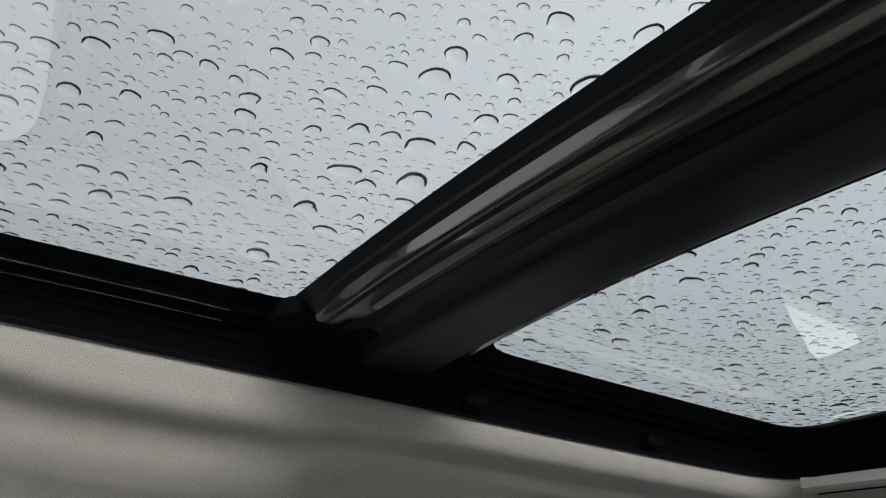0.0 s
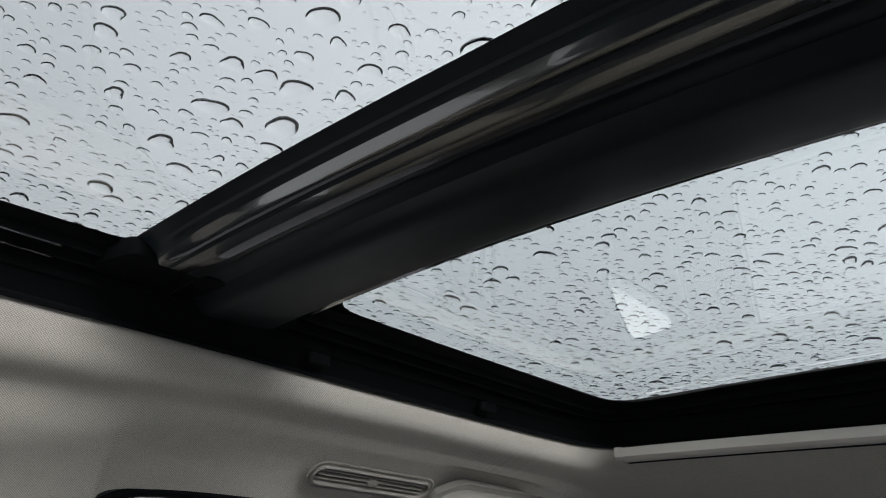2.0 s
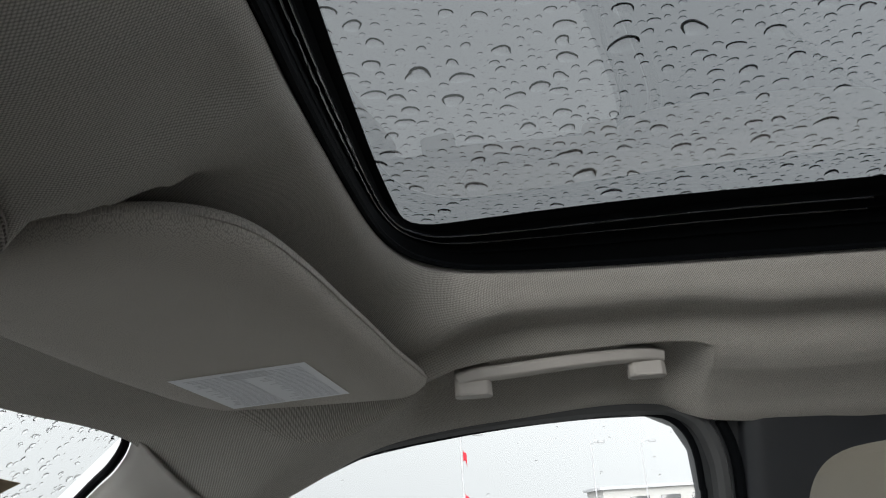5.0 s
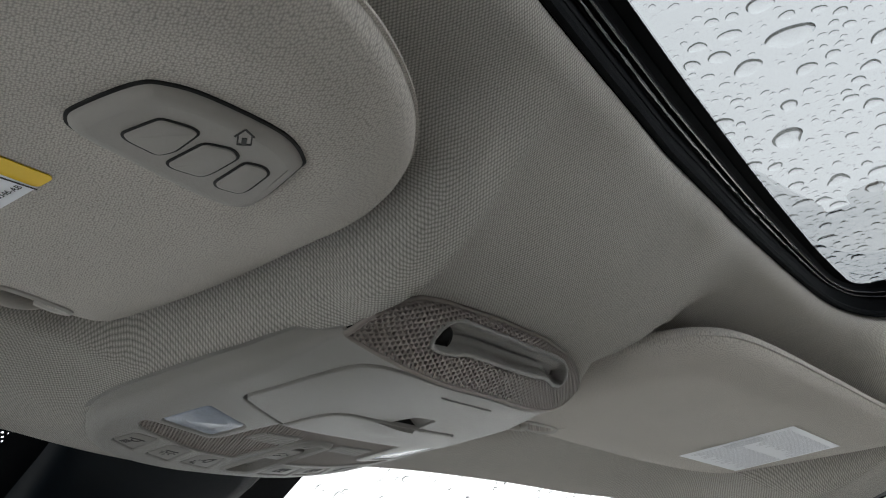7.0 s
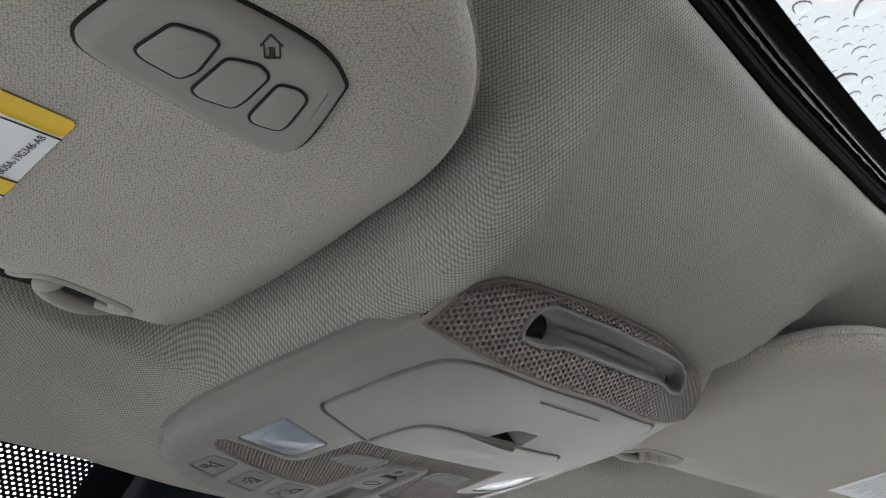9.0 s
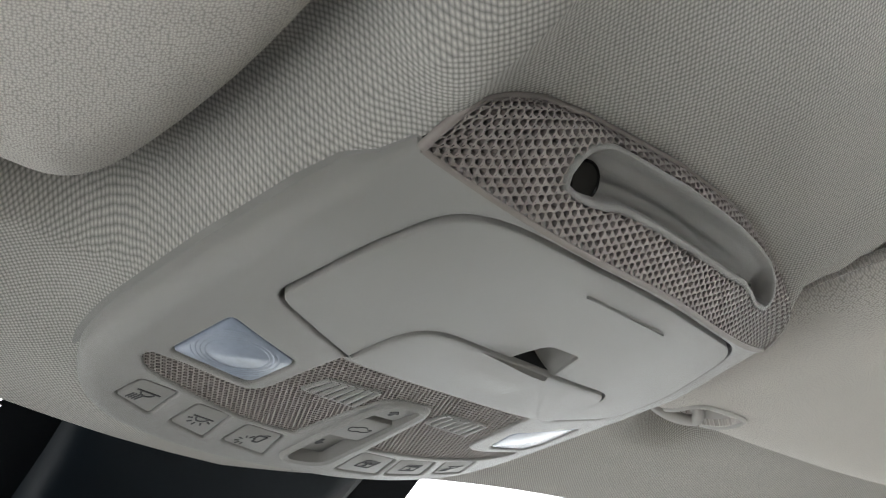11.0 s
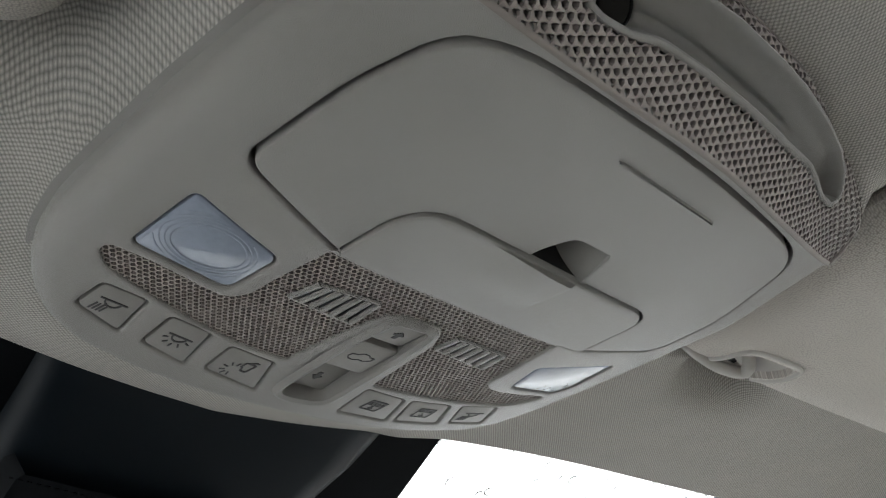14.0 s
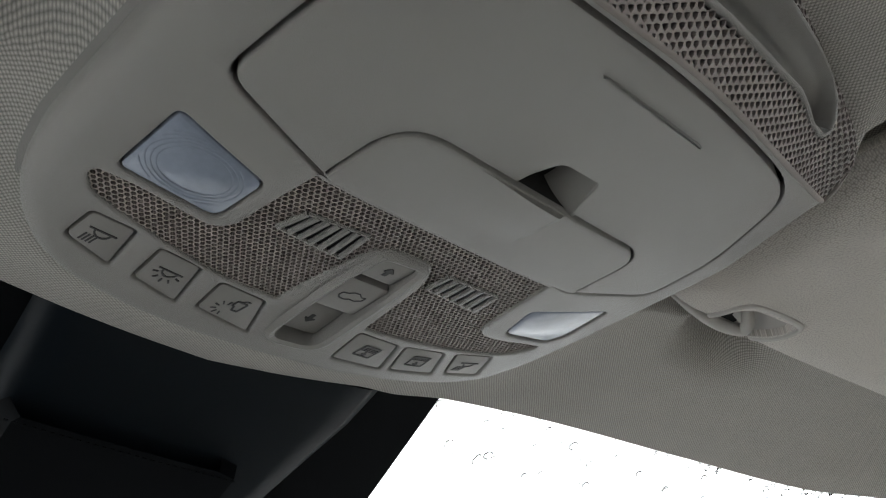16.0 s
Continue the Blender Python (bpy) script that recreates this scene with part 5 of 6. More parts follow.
def on_label(u, v):
    p = LP[0] * (1 - u) * (1 - v) + LP[1] * u * (1 - v) + LP[2] * u * v + LP[3] * (1 - u) * v
    return p.x, p.y


bm = skin([[on_visor(*on_label(u, v), -.0006) for u in np.linspace(0, 1, 15)] for v in np.linspace(0, 1, 12)])
ob = part("sheet", bm, PAPER, label_p, "white label sheet", 0)
ob.matrix_parent_inverse = Matrix.Translation([-q for q in label_p.location])
rows, rl = [], random.Random(4)
for k in range(26):
    u = .07 + .86 * k / 25
    for a, b in ((.06, .46), (.52, .94)):
        e = b - rl.random() * .12
        for k2 in range(4):
            rows.append((*on_label(u, a + (e - a) * k2 / 4), *on_label(u, a + (e - a) * (k2 + .92) / 4), .0007))
for k in range(5):
    rows.append((*on_label(.05 + .03 * k, .30), *on_label(.05 + .03 * k, .62), .0014))
ob = part("print", bars(bmesh.new(), rows, lambda x, y, z: (x, y, visor_z(x, y) - .0010 - z)), PRINT_GREY, label_p, "rows of fine grey print", 0)
ob.matrix_parent_inverse = Matrix.Translation([-q for q in label_p.location])

# ---------------------------------------------------------------- grab handles, vent and hook


def grab_handle(sgn):
    h = thing("grab_handle", "beige plastic grab handle on two feet above the door", "grab handle", "grab handles", (sgn * .545, .335, 1.66))
    bar = curve_points([(.5195, .428, 1.6530), (.5170, .415, 1.6570), (.5175, .38, 1.6600), (.5200, .335, 1.6640), (.5225, .29, 1.6670), (.5260, .260, 1.6680), (.5300, .245, 1.6660)], 6)
    path = [(sgn * p[0] - sgn * .545, p[1] - .335, p[2] - 1.66) for p in bar]
    part("grip", sweep(path, [(-.0075, -.0045), (-.004, -.0068), (.004, -.0068), (.0075, -.0045), (.0078, .003), (.004, .006), (-.004, .006), (-.0078, .003)]), PILLAR_TAN, h)
    for y, x, z in ((.416, .523, 1.6505), (.260, .533, 1.6600)):
        pts = curve_points([(x + .034, y, z + .022), (x + .016, y, z + .012), (x + .002, y, z + .003), (x - .004, y, z - .0050), (x - .005, y, z - .0125)], 4)
        sec = [(-.0165, -.005), (-.0125, -.0085), (.0125, -.0085), (.0165, -.005), (.0165, .005), (.0125, .009), (-.0125, .009), (-.0165, .005)]
        part("foot", sweep([(sgn * (p[0] - .545), p[1] - .335, p[2] - 1.66) for p in pts], sec, up=(-sgn, 0, 0)), PILLAR_TAN, h, "rounded handle foot")
    for ob in h.children:
        soft_edge = ob.modifiers.new("round", "BEVEL")
        soft_edge.width, soft_edge.segments = .0035, 3
    return h


grab_handle(1)
grab_handle(-1)


def side_frame(x, y, z, sgn, lean):
    """A pose on the sloping side of the roof: local x forwards, local y up the slope, local z into the car."""
    n = Vector((-sgn * math.sin(lean), 0, -math.cos(lean)))
    f = Vector((0, 1, 0))
    u = n.cross(f)
    u = u if u.z > 0 else -u
    return Matrix(((f.x, u.x, n.x, x * sgn), (f.y, u.y, n.y, y), (f.z, u.z, n.z, z), (0, 0, 0, 1)))


def rear_vent(sgn):
    v = thing("air_vent", "beige louvred air vent above the rear door", "air vent", "rear air vents")
    v.matrix_world = side_frame(.5475, -.333, 1.6655, sgn, radians(40))
    ring = round_rect(-.083, -.0135, .083, .0135, .013, 6)
    part("frame", skin([[(x, y, -.004) for x, y in ring], [(x, y, .002) for x, y in inset(ring, .0005)], [(x, y, .0035) for x, y in inset(ring, .002)], [(x, y, .003) for x, y in inset(ring, .003)], [(x, y, -.005) for x, y in inset(ring, .0035)]], closed_v=True), PLASTIC, v, "rounded vent frame")
    part("bezel_line", sweep([(x, y, .0005) for x, y in inset(ring, -.004)], circle(.0012, 6), closed=True, up=(0, 0, 1)), PLASTIC, v)
    # black plate behind the slats, the duct's shade as plain colour
    part("duct", slab(inset(ring, .004), -.006, -.005, .0002), SHADOW_GAP, v, "dark duct")
    for k in range(3):
        y = -.0055 + .0055 * k
        part("slat", sweep([(-.0755, y, -.001), (.0755, y, -.001)], [(-.0008, -.0016), (.0008, -.0016), (.0008, .0016), (-.0008, .0016)]), PLASTIC, v)
    part("knob", slab(round_rect(-.006, -.005, .006, .004, .003, 3), -.002, .003, .001), PLASTIC, v, "small vent knob")
    return v


def rear_handle(sgn):
    h = thing("grab_handle", "beige folded grab handle with a coat hook above the rear door", "grab handle", "grab handles")
    h.matrix_world = side_frame(.5500, -.545, 1.6660, sgn, radians(42))
    tray = round_poly([(-.124, -.024), (.106, -.024), (.112, -.004), (.080, .020), (-.112, .020), (-.128, .004)], .014)
    part("recess", slab(tray, -.008, .0012, .0012), PLASTIC, h, "shallow recess behind the handle")
    part("recess_lip", sweep([(x, y, .001) for x, y in inset(tray, -.001)], circle(.0012, 6), closed=True, up=(0, 0, 1)), PLASTIC, h)
    grip = round_poly([(-.114, -.026), (-.072, -.026), (-.066, -.009), (.052, -.009), (.060, -.026), (.099, -.026), (.103, -.006), (.078, .013), (-.104, .013), (-.118, .002)], [.008, .010, .008, .008, .010, .010, .012, .014, .014, .012])
    part("grip", slab(grip, .002, .017, .006), PLASTIC, h)
    for x in (-.093, .080):
        part("foot", slab(round_rect(x - .014, -.022, x + .014, .004, .006), -.008, .006, .002), PLASTIC, h, "rounded handle foot")
    part("coat_hook", sweep([tuple(p) for p in curve_points([(.035, -.008, -.004), (.035, -.013, .004), (.030, -.017, .007), (.026, -.014, .010)], 4)], circle(.003, 8)), PLASTIC, h, "small coat hook")
    return h


for sgn in (1, -1):
    rear_vent(sgn)
    rear_handle(sgn)

# ---------------------------------------------------------------- front passenger seat


def cushion(name, sx, sy, sz, parent, material, power=4.0, n=28, at=(0, 0, 0), lean=0.0, label=""):
    """A rounded pad: a superellipsoid."""
    rows = []
    f = lambda t: math.copysign(abs(t) ** (2 / power), t)
    for i in range(n + 1):
        b = -math.pi / 2 + math.pi * i / n
        row = []
        for j in range(2 * n):
            a = 2 * math.pi * j / (2 * n)
            p = Vector((sx * f(math.cos(b)) * f(math.cos(a)), sy * f(math.cos(b)) * f(math.sin(a)), sz * f(math.sin(b))))
            p = Matrix.Rotation(lean, 3, "X") @ p
            row.append(tuple(p + Vector(at)))
        rows.append(row)
    return part(name, skin(rows, closed_v=True), material, parent, label, smooth=60)


def front_seat(sgn):
    s = thing("car_seat", "tan leather front seat with a stitched headrest", "car seat", "front seats", (sgn * .385, .105, .36))
    cushion("backrest", .25, .075, .34, s, LEATHER, 4.5, at=(0, -.10, .74), lean=radians(14))
    cushion("seat_cushion", .26, .26, .08, s, LEATHER, 4.5, at=(0, .18, .34))
    head = cushion("headrest", .112, .050, .085, s, LEATHER, 3.4, at=(-.012 * sgn, .024, 1.127), lean=radians(6), label="stitched tan leather headrest")
    for k in (-1, 1):
        part("headrest_post", sweep([(.06 * k, -.02, 1.0), (.06 * k, .015, 1.08)], circle(.006, 8)), STEEL, s)
    for y in (-.028, -.033):
        k = (1 - (abs(y) / .050) ** 3.4) ** (1 / 3.4)
        line = []
        for a in np.linspace(-.5, math.pi + .5, 48):
            f = lambda t: math.copysign(abs(t) ** (2 / 3.4), t)
            p = Matrix.Rotation(radians(6), 3, "X") @ Vector((.1122 * k * f(math.cos(a)), y, .0852 * k * f(math.sin(a))))
            line.append((p.x - .012 * sgn, p.y + .024, p.z + 1.127))
        part("stitching", sweep(line, circle(.0007, 5)), THREAD, s, "twin seam stitching")
    return s


front_seat(1)

# ---------------------------------------------------------------- windscreen top: black print, sensor housing, card


def on_screen(x, d, drop=0.0):
    """A point on the inner face of the windscreen, d metres down from its top edge."""
    f = d / .90
    p = screen_point(f, x / (1 + .33 * f), .872 - .40 * x * x, 1.664)
    return (p[0], p[1] - drop * .5, p[2] - drop * .8)


frit = thing("windscreen_print", "black printed patch with a dotted edge at the windscreen top", "glass print", at=(0, .9, 1.62))
rows = [[on_screen(x, d, .0025) for x in np.linspace(-.105, .148, 15)] for d in np.linspace(-.004, .34, 12)]
ob = part("patch", skin(rows), BLACK_MATT, frit, "solid black patch")
ob.matrix_parent_inverse = Matrix.Translation((0, -.9, -1.62))
bm = bmesh.new()
pitch = .0040
for j in range(34):
    for i in range(30):
        cx, cy = -.105 - (i + (.5 if j % 2 else 0)) * pitch, -.002 + j * pitch * .866
        rad = pitch * (.22 + .12 * min(1, i / 29 + max(0, j - 20) / 14))
        hexa = [(cx + pitch * .5774 * math.cos(radians(30 + 60 * k)), cy + pitch * .5774 * math.sin(radians(30 + 60 * k))) for k in range(6)]
        ring = [(cx + rad * math.cos(radians(30 + 60 * k)), cy + rad * math.sin(radians(30 + 60 * k))) for k in range(6)]
        a, b = [bm.verts.new(on_screen(*p, .0025)) for p in hexa], [bm.verts.new(on_screen(*p, .0025)) for p in ring]
        for k in range(6):
            bm.faces.new((a[k], b[k], b[(k + 1) % 6], a[(k + 1) % 6]))
ob = part("dotted_edge", bm, BLACK_MATT, frit, "black print with rows of clear dots", 0)
ob.matrix_parent_inverse = Matrix.Translation((0, -.9, -1.62))

housing = thing("sensor_housing", "black plastic mirror and sensor housing at the windscreen top", "sensor housing", at=(0, .92, 1.60))


def house(name, bm, material, label=""):
    ob = part(name, bm, material, housing, label, 40)
    ob.matrix_parent_inverse = Matrix.Translation((0, -.92, -1.60))
    return ob


rows = []
for d, w0, w1, drop in ((.006, -.077, .108, .008), (.03, -.077, .101, .014), (.09, -.079, .078, .020), (.18, -.080, .055, .025), (.28, -.078, .040, .028)):
    row = []
    for f, k in ((0, 0), (.02, .55), (.06, .9), (.14, 1), (.5, 1.1), (.86, 1), (.94, .9), (.98, .55), (1, 0)):
        row.append(on_screen(w0 + (w1 - w0) * f, d, .003 + drop * k))
    rows.append(row)
house("cover", skin(rows), HOUSING, "smooth blue-black cover")
rows = []
for d, w0, w1 in ((.050, -.070, .036), (.053, -.073, .046), (.12, -.076, .040), (.22, -.075, .030)):
    rows.append([on_screen(w0 + (w1 - w0) * f, d + .01 * f, .003 + (.030 if 0 < f < 1 else .018)) for f in (0, .04, .3, .7, .96, 1)])
house("rear_panel", skin(rows), BLACK_MATT, "matt textured panel")
line = [on_screen(-.072 + .117 * f, .052 + .011 * f, .0345) for f in np.linspace(0, 1, 60)]
for k in range(0, 58, 2):
    house("stitch", sweep([line[k], line[k + 1]], circle(.0004, 5)), BLACK_MATT)

# brown card lying against the windscreen
card = thing("brown_card", "brown card with faded round marks lying on the windscreen", "card", at=(.48, .88, 1.58))
CARD_Q = [(.40, .096), (.567, .144), (.555, .172), (.385, .135)]


def on_card(u, v, lift=0.0):
    x = CARD_Q[0][0] * (1 - u) * (1 - v) + CARD_Q[1][0] * u * (1 - v) + CARD_Q[2][0] * u * v + CARD_Q[3][0] * (1 - u) * v
    d = CARD_Q[0][1] * (1 - u) * (1 - v) + CARD_Q[1][1] * u * (1 - v) + CARD_Q[2][1] * u * v + CARD_Q[3][1] * (1 - u) * v
    return on_screen(x, d, -.004 + lift)


rows = [[on_card(u, v) for u in np.linspace(0, 1, 9)] for v in np.linspace(0, 1, 5)]
ob = solid(part("sheet", skin(rows), CARD, card, "brown card sheet"), .0008, 0)
ob.matrix_parent_inverse = Matrix.Translation((-.48, -.88, -1.58))
for u in (.58, .80):
    ring = [on_card(u + .07 * math.cos(a), .38 + .26 * math.sin(a), .0012) for a in np.linspace(0, 2 * math.pi, 25)[:-1]]
    ob = part("round_mark", sweep(ring, circle(.0012, 6), closed=True), CARD_INK, card, "faded round mark")
    ob.matrix_parent_inverse = Matrix.Translation((-.48, -.88, -1.58))
for u in (.22, .36):
    ob = part("bar_mark", sweep([on_card(u, .15, .0012), on_card(u, .65, .0012)], circle(.0012, 6)), CARD_INK, card, "faded bar")
    ob.matrix_parent_inverse = Matrix.Translation((-.48, -.88, -1.58))


# ---------------------------------------------------------------- rain on the glass
def raindrops(name, spots, label, seed, rise=.31):
    """Water caps on a pane. spots: (centre, normal, two axes, radius) each; one mesh for what nobody could count."""
    rng = np.random.default_rng(seed)
    verts, faces = [], []
    for c, nrm, ax, ay, r in spots:
        c, nrm, ax, ay = (np.array(v, float) for v in (c, nrm, ax, ay))
        big = r > .0035
        seg, steps = (24, (1, .975, .94, .89, .82, .7, .45)) if big else ((14, (1, .96, .89, .78, .5)) if r > .0016 else (9, (1, .93, .8, .5)))
        ringz = len(steps)
        ph, ph2 = rng.uniform(0, 6.28, 2)
        wob = (.13 if big else .09) * rng.uniform(.3, 1.3)
        wob3 = (.08 if big else .05) * rng.uniform(.2, 1.3)
        sx = 1 + rng.uniform(-.12, .22)
        turn = rng.uniform(-.8, .8)
        h = r * rise * rng.uniform(.75, 1.15)
        base = len(verts)
        c = c + nrm * .00025
        for j in range(ringz):
            f = steps[j]
            zz = h * (1 - f ** 4.5)
            for i in range(seg):
                a = 2 * math.pi * i / seg
                rad = r * f * (1 + wob * math.sin(2 * a + ph) + wob3 * math.sin(3 * a + ph2))
                u, v = rad * math.cos(a) / sx ** .5, rad * math.sin(a) * sx
                u, v = u * math.cos(turn) - v * math.sin(turn), u * math.sin(turn) + v * math.cos(turn)
                verts.append(c + ax * u + ay * v + nrm * zz)
        verts.append(c + nrm * h)
        tip = len(verts) - 1
        for j in range(ringz - 1):
            for i in range(seg):
                k, n2 = base + j * seg + i, base + j * seg + (i + 1) % seg
                faces.append((k, n2, n2 + seg, k + seg))
        top = base + (ringz - 1) * seg
        for i in range(seg):
            faces.append((top + i, top + (i + 1) % seg, tip))
        faces.append(tuple(base + i for i in reversed(range(seg))))
    me = bpy.data.meshes.new(name)
    me.from_pydata([tuple(v) for v in verts], [], faces)
    me.polygons.foreach_set("use_smooth", [len(p.vertices) < 6 for p in me.polygons])
    me.update()
    me.set_sharp_from_angle(angle=radians(50))
    me.materials.append(WATER), me.materials.append(WATER_FOOT)
    me.polygons.foreach_set("material_index", [1 if len(p.vertices) > 4 else 0 for p in me.polygons])
    ob = new(name, me)
    ob.visible_shadow = False
    return tagged(ob, label, "raindrops", kind="stuff")


def scatter(rng, x0, x1, y0, y1, classes):
    """Drop centres and radii, large first, none overlapping; classes: (count, smallest, largest)."""
    cell, grid, out = .036, {}, []
    for count, r0, r1 in classes:
        for _ in range(count):
            for _try in range(6):
                x, y, r = rng.uniform(x0, x1), rng.uniform(y0, y1), r0 + (r1 - r0) * rng.random() ** 2
                gx, gy = int(x // cell), int(y // cell)
                if all(math.hypot(x - a, y - b) > 1.18 * (r + s) + .0004 for i in (-1, 0, 1) for j in (-1, 0, 1) for a, b, s in grid.get((gx + i, gy + j), ())):
                    grid.setdefault((gx, gy), []).append((x, y, r))
                    out.append((x, y, r))
                    break
    return out


rng = np.random.default_rng(7)
CLASSES = [(24, .0085, .0120), (165, .0055, .0085), (620, .0031, .0055), (1700, .0017, .0031), (3400, .0008, .0017)]
for name, outline, box, label in (("raindrops", OPEN_FRONT, (-.43, .43, .02, .50), "rain beads standing on the front sunroof glass"), ("raindrops", OPEN_REAR, (-.43, .43, -.60, -.08), "rain beads standing on the rear sunroof glass")):
    spots = []
    for x, y, r in scatter(rng, *box, CLASSES if outline is OPEN_FRONT else [(12, .0075, .0095), (150, .0050, .0075), (800, .0030, .0050), (1700, .0017, .0030), (2400, .0009, .0017)]):
        spots.append(((x, y, glass_z(x, y) + .0004), (0, 0, 1), (1, 0, 0), (0, 1, 0), r))
    raindrops(name, spots, label, 3)

for pts, n, seed, label in ((W_FRONT, 170, 5, "sparse rain beads on the front door glass"), (W_REAR, 200, 6, "sparse rain beads on the rear door glass")):
    spots = []
    for _ in range(n):
        a, b = rng.uniform(min(p[0] for p in pts), max(p[0] for p in pts)), rng.uniform(1.3, 1.64)
        if inside(pts, a, b):
            spots.append(((wall_x(b) + .0235, a, b), (.958, 0, .287), (0, 1, 0), (-.287, 0, .958), rng.uniform(.0007, .0017)))
    raindrops("raindrops", spots, label, seed)
spots = []
for _ in range(1500):
    f, i = .004 + .40 * rng.random() ** 1.6, rng.uniform(0, len(top_line) - 1.01)
    k = int(i)
    p = np.array(top_line[k]) + (np.array(top_line[k + 1]) - np.array(top_line[k])) * (i - k)
    q = np.array(screen_point(f, *p))
    qa, qb = np.array(screen_point(f + .01, *p)) - q, np.array([1.0, 0, 0])
    qa = qa / np.linalg.norm(qa)
    nrm = np.cross(qb, qa)
    nrm = nrm / np.linalg.norm(nrm)
    nrm = nrm if nrm[2] > 0 else -nrm
    spots.append((q + nrm * .0006, nrm, qb, np.cross(nrm, qb), .0011 + .0026 * rng.random() ** 2))
raindrops("raindrops", spots, "rain beads on the windscreen", 8, .6)


# ---------------------------------------------------------------- outside
bm = bmesh.new()
rows = [[(r * math.cos(a), r * math.sin(a), 0.0) for a in np.linspace(0, 2 * math.pi, 49)[:-1]] for r in (.5, 4, 12, 40, 150, 600, 2500)]
ground = link_mesh("ground", skin(rows, closed_v=True), CONCRETE)
tagged(ground, "wet pale concrete car park reaching the horizon", "ground", kind="structure")


def lamp_post(x, y, h, arms=1, flags=0, label="grey steel car park lamp post"):
    post = thing("street_lamp", label, "lamp post", "car park lamp posts", (x, y, 0))
    part("pole", sweep([(0, 0, 0), (0, 0, h * .5), (0, 0, h)], circle(.05, 8), up=(0, 1, 0)), STEEL, post)
    part("base", slab(round_rect(-.25, -.25, .25, .25, .05), .0, .6, .03), RENDERED, post)
    for k in range(arms):
        s = -1 if k == 0 else 1
        part("arm", sweep([(0, 0, h - .1), (0, s * .3, h), (0, s * .55, h)], circle(.035, 6)), STEEL, post)
        part("lamp_head", slab([(p[0], p[1] + s * .78) for p in round_rect(-.14, -.26, .14, .26, .06)], h + .12, h - .08, .03), STEEL, post)
    for k in range(flags):
        z, rows = 4.2 - 1.9 * k, []
        for i in range(9):
            u = i / 8
            rows.append([(.06 * math.sin(3 * u + k), -.07 - .16 * u, z - .45 * v - .25 * u * u - .06 * math.sin(5 * u + 2 * v)) for v in np.linspace(0, 1, 6)])
        solid(part("flag", skin(rows), RED, post, "drooping red flag"), .01, 0)
    return post


def bare_tree(x, y, h, seed):
    rng2 = random.Random(seed)
    tree = thing("bare_tree", "leafless grey winter tree at the edge of the car park", "tree", "bare trees", (x, y, 0))
    bm, twigs = bmesh.new(), bmesh.new()

    def limb(target, p, d, length, r, depth):
        pts = [p]
        for k in range(4):
            d = (d + Vector((rng2.uniform(-.18, .18), rng2.uniform(-.18, .18), rng2.uniform(0, .12)))).normalized()
            pts.append(pts[-1] + d * length / 4)
        rings = []
        for k, q in enumerate(pts):
            rr = r * (1 - .55 * k / 4)
            rings.append([(q.x + rr * math.cos(a), q.y + rr * math.sin(a), q.z) for a in np.linspace(0, 2 * math.pi, 6)[:-1]])
        skin(rings, target, closed_v=True)
        if depth:
            for _ in range(7 if depth > 1 else 6):
                k = rng2.randint(1, 4)
                nd = (d + Vector((rng2.uniform(-1, 1), rng2.uniform(-1, 1), rng2.uniform(0, .7)))).normalized()
                limb(twigs, pts[k], nd, length * rng2.uniform(.5, .75), r * .42, depth - 1)

    limb(bm, Vector((0, 0, 0)), Vector((0, 0, 1)), h * .5, h * .013, 3)
    part("trunk", bm, BARK, tree)
    part("crown", twigs, BARK, tree, "crown of fine bare twigs")
    return tree


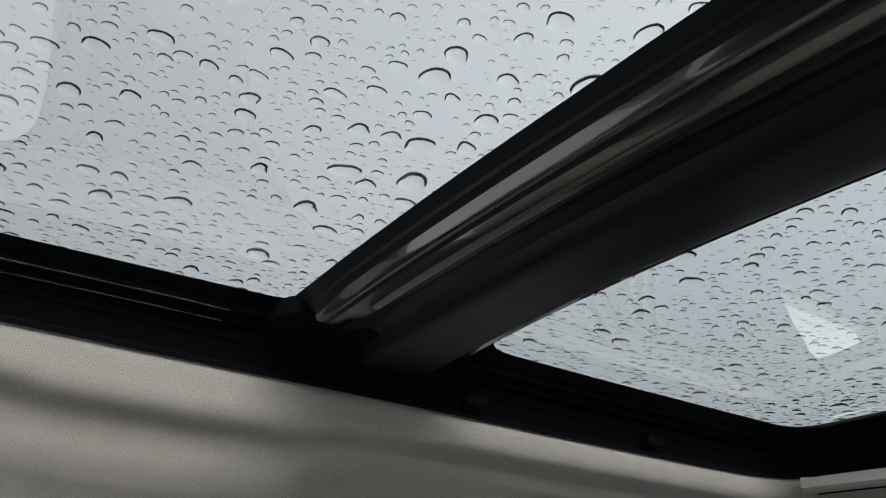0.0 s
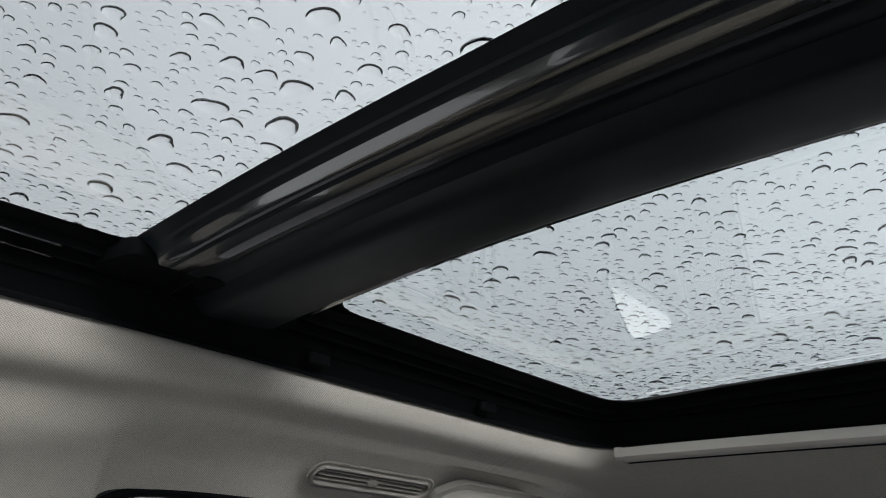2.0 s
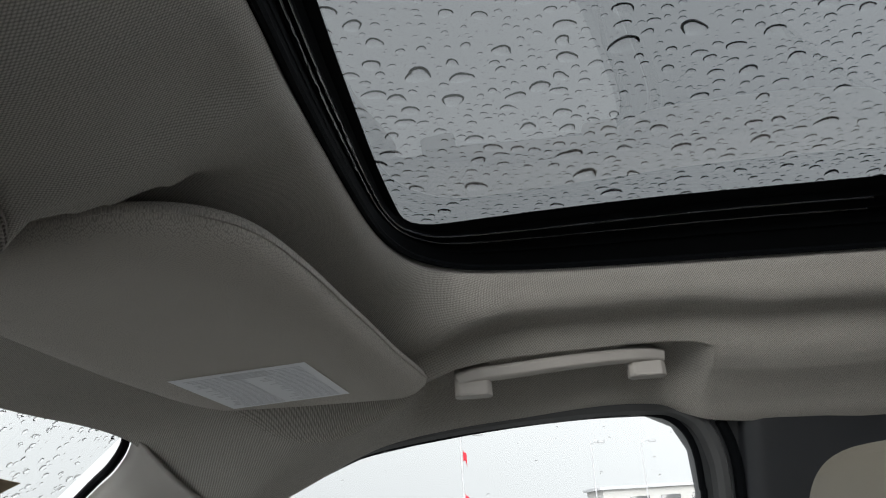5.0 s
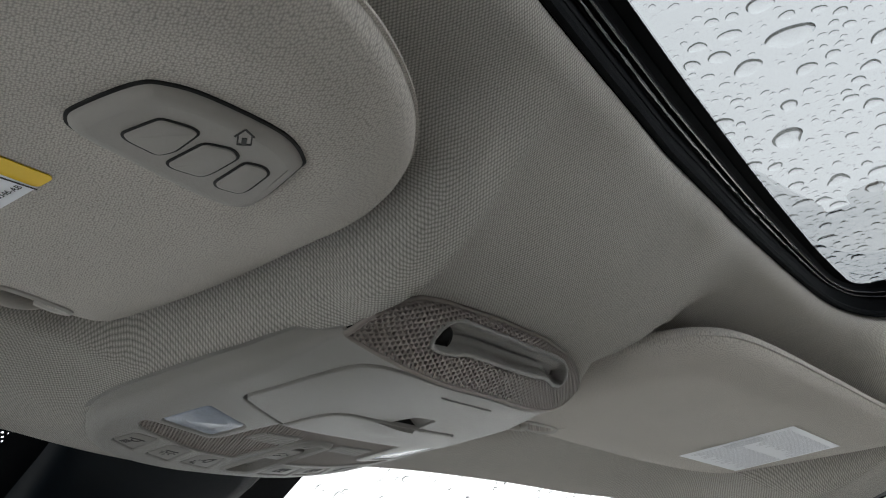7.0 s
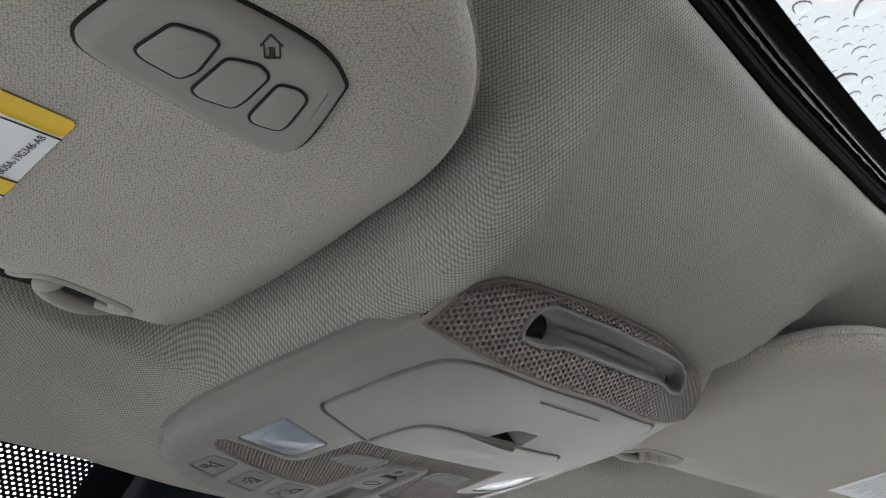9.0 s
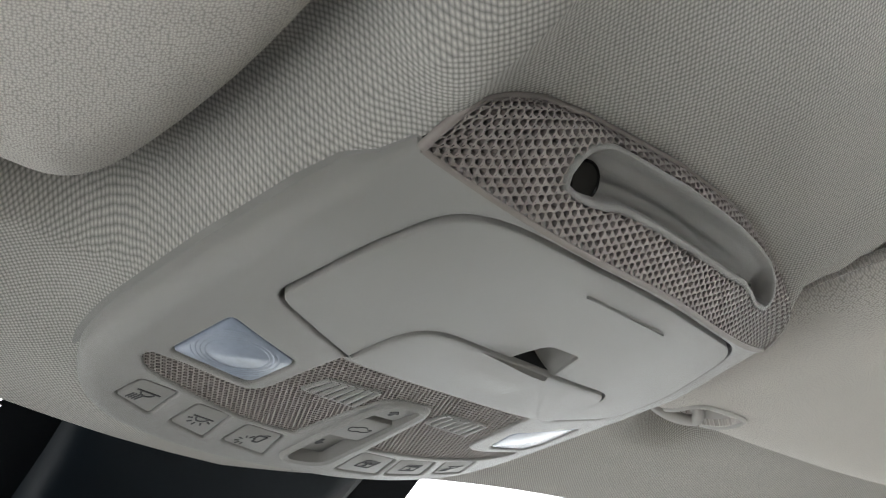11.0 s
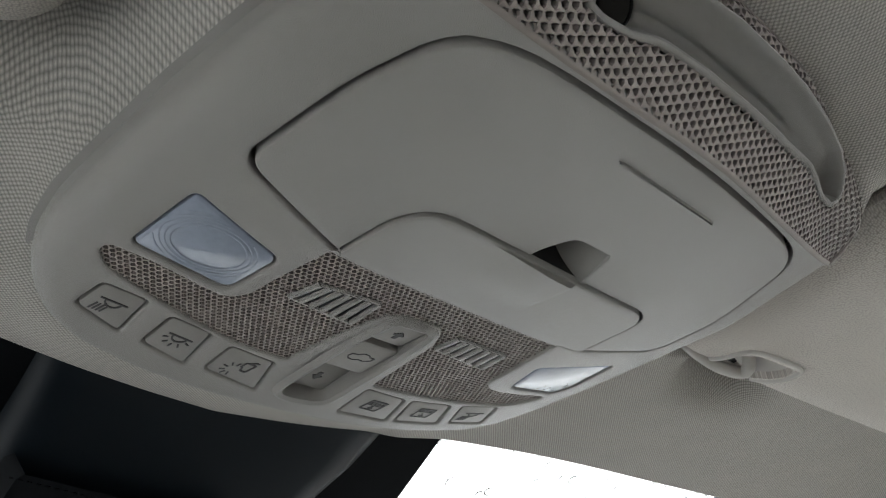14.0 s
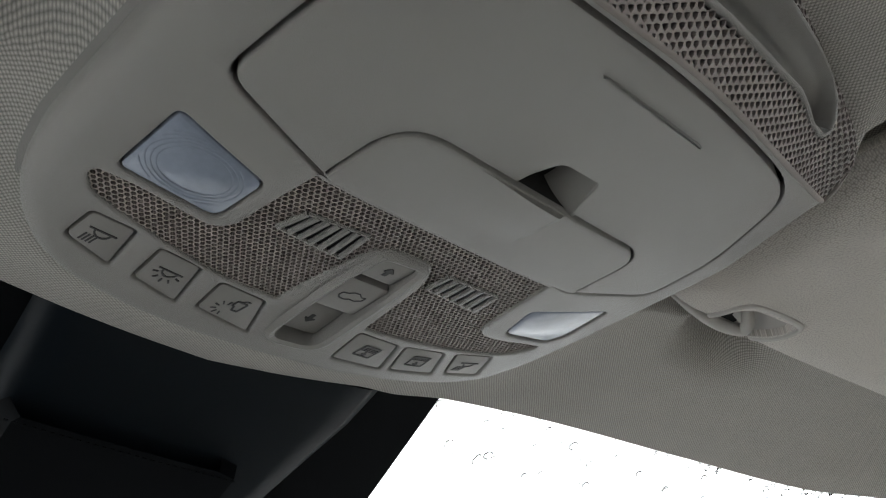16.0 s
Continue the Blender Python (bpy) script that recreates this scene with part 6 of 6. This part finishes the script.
lamp_post(38, 1.0, 4.9, 1, 2, "grey lamp post with an arm and two drooping red flags")
for x, y, h in ((64, -8.5, 6.0), (60, -11.5, 5.6), (88, -22, 6.5), (110, -33, 6.5), (118, -40, 6.2)):
    lamp_post(x, y, h, 1)
for k, (x, y, h) in enumerate(((95, 14, 4.5), (70, -36, 8), (66, -47, 9.5), (72, -56, 8), (64, -62, 7.5), (75, -78, 9), (60, -27, 4.0), (90, 24, 4.6))):
    bare_tree(x, y, h, k)


def parked_car(x, y, turn):
    car = thing("parked_car", "silver parked car on the wet car park", "car", "parked cars", (x, y, 0))
    car.rotation_euler = (0, 0, turn)
    prof = [(-2.2, .35), (-2.25, .8), (-1.9, .95), (-1.2, 1.42), (.3, 1.46), (1.1, .98), (2.1, .85), (2.25, .6), (2.2, .35)]
    rows = [[(u, s * w, z) for u, z in prof] for s, w in ((-1, .80), (-1, .86), (1, .86), (1, .80))]
    bm = skin(rows)
    for row in (0, 3):
        bm.verts.ensure_lookup_table()
        bm.faces.new([bm.verts[row * len(prof) + i] for i in range(len(prof))])
    part("body", bm, CAR_PAINT, car)
    for u in (-1.4, 1.4):
        for s in (-.8, .8):
            part("wheel", sweep([(u, s - .1, .33), (u, s + .1, .33)], circle(.33, 14)), BLACK_MATT, car)
    rows = [[(u, s * .865, z) for u, z in ((-1.5, 1.0), (-1.05, 1.36), (.25, 1.39), (.85, 1.0))] for s in (-1, 1)]
    for row in rows:
        bm = bmesh.new()
        bm.faces.new([bm.verts.new(p) for p in row])
        solid(part("window", bm, BLACK_GLOSS, car, smooth=0), .01, 0)
    return car


for x, y, a in ((55, -16, .2), (57, -19, .2), (58, -22, .2), (48, -30, 1.5), (50, -36, 1.5)):
    parked_car(x, y, a)
shed = thing("low_building", "low pale commercial building far across the car park", "building", at=(120, -30, 0))
part("wall", slab(round_rect(-8, -14, 8, 14, .2, 2), 0, 3.2, .05), RENDERED, shed)
part("roof", slab(round_rect(-8.5, -14.5, 8.5, 14.5, .2, 2), 3.2, 3.6, .05), STEEL, shed)
for k in range(6):
    part("window", slab(round_rect(-8.1, -12 + 4 * k, -7.9, -9.5 + 4 * k, .02, 2), .9, 2.2, .02), BLACK_GLOSS, shed)
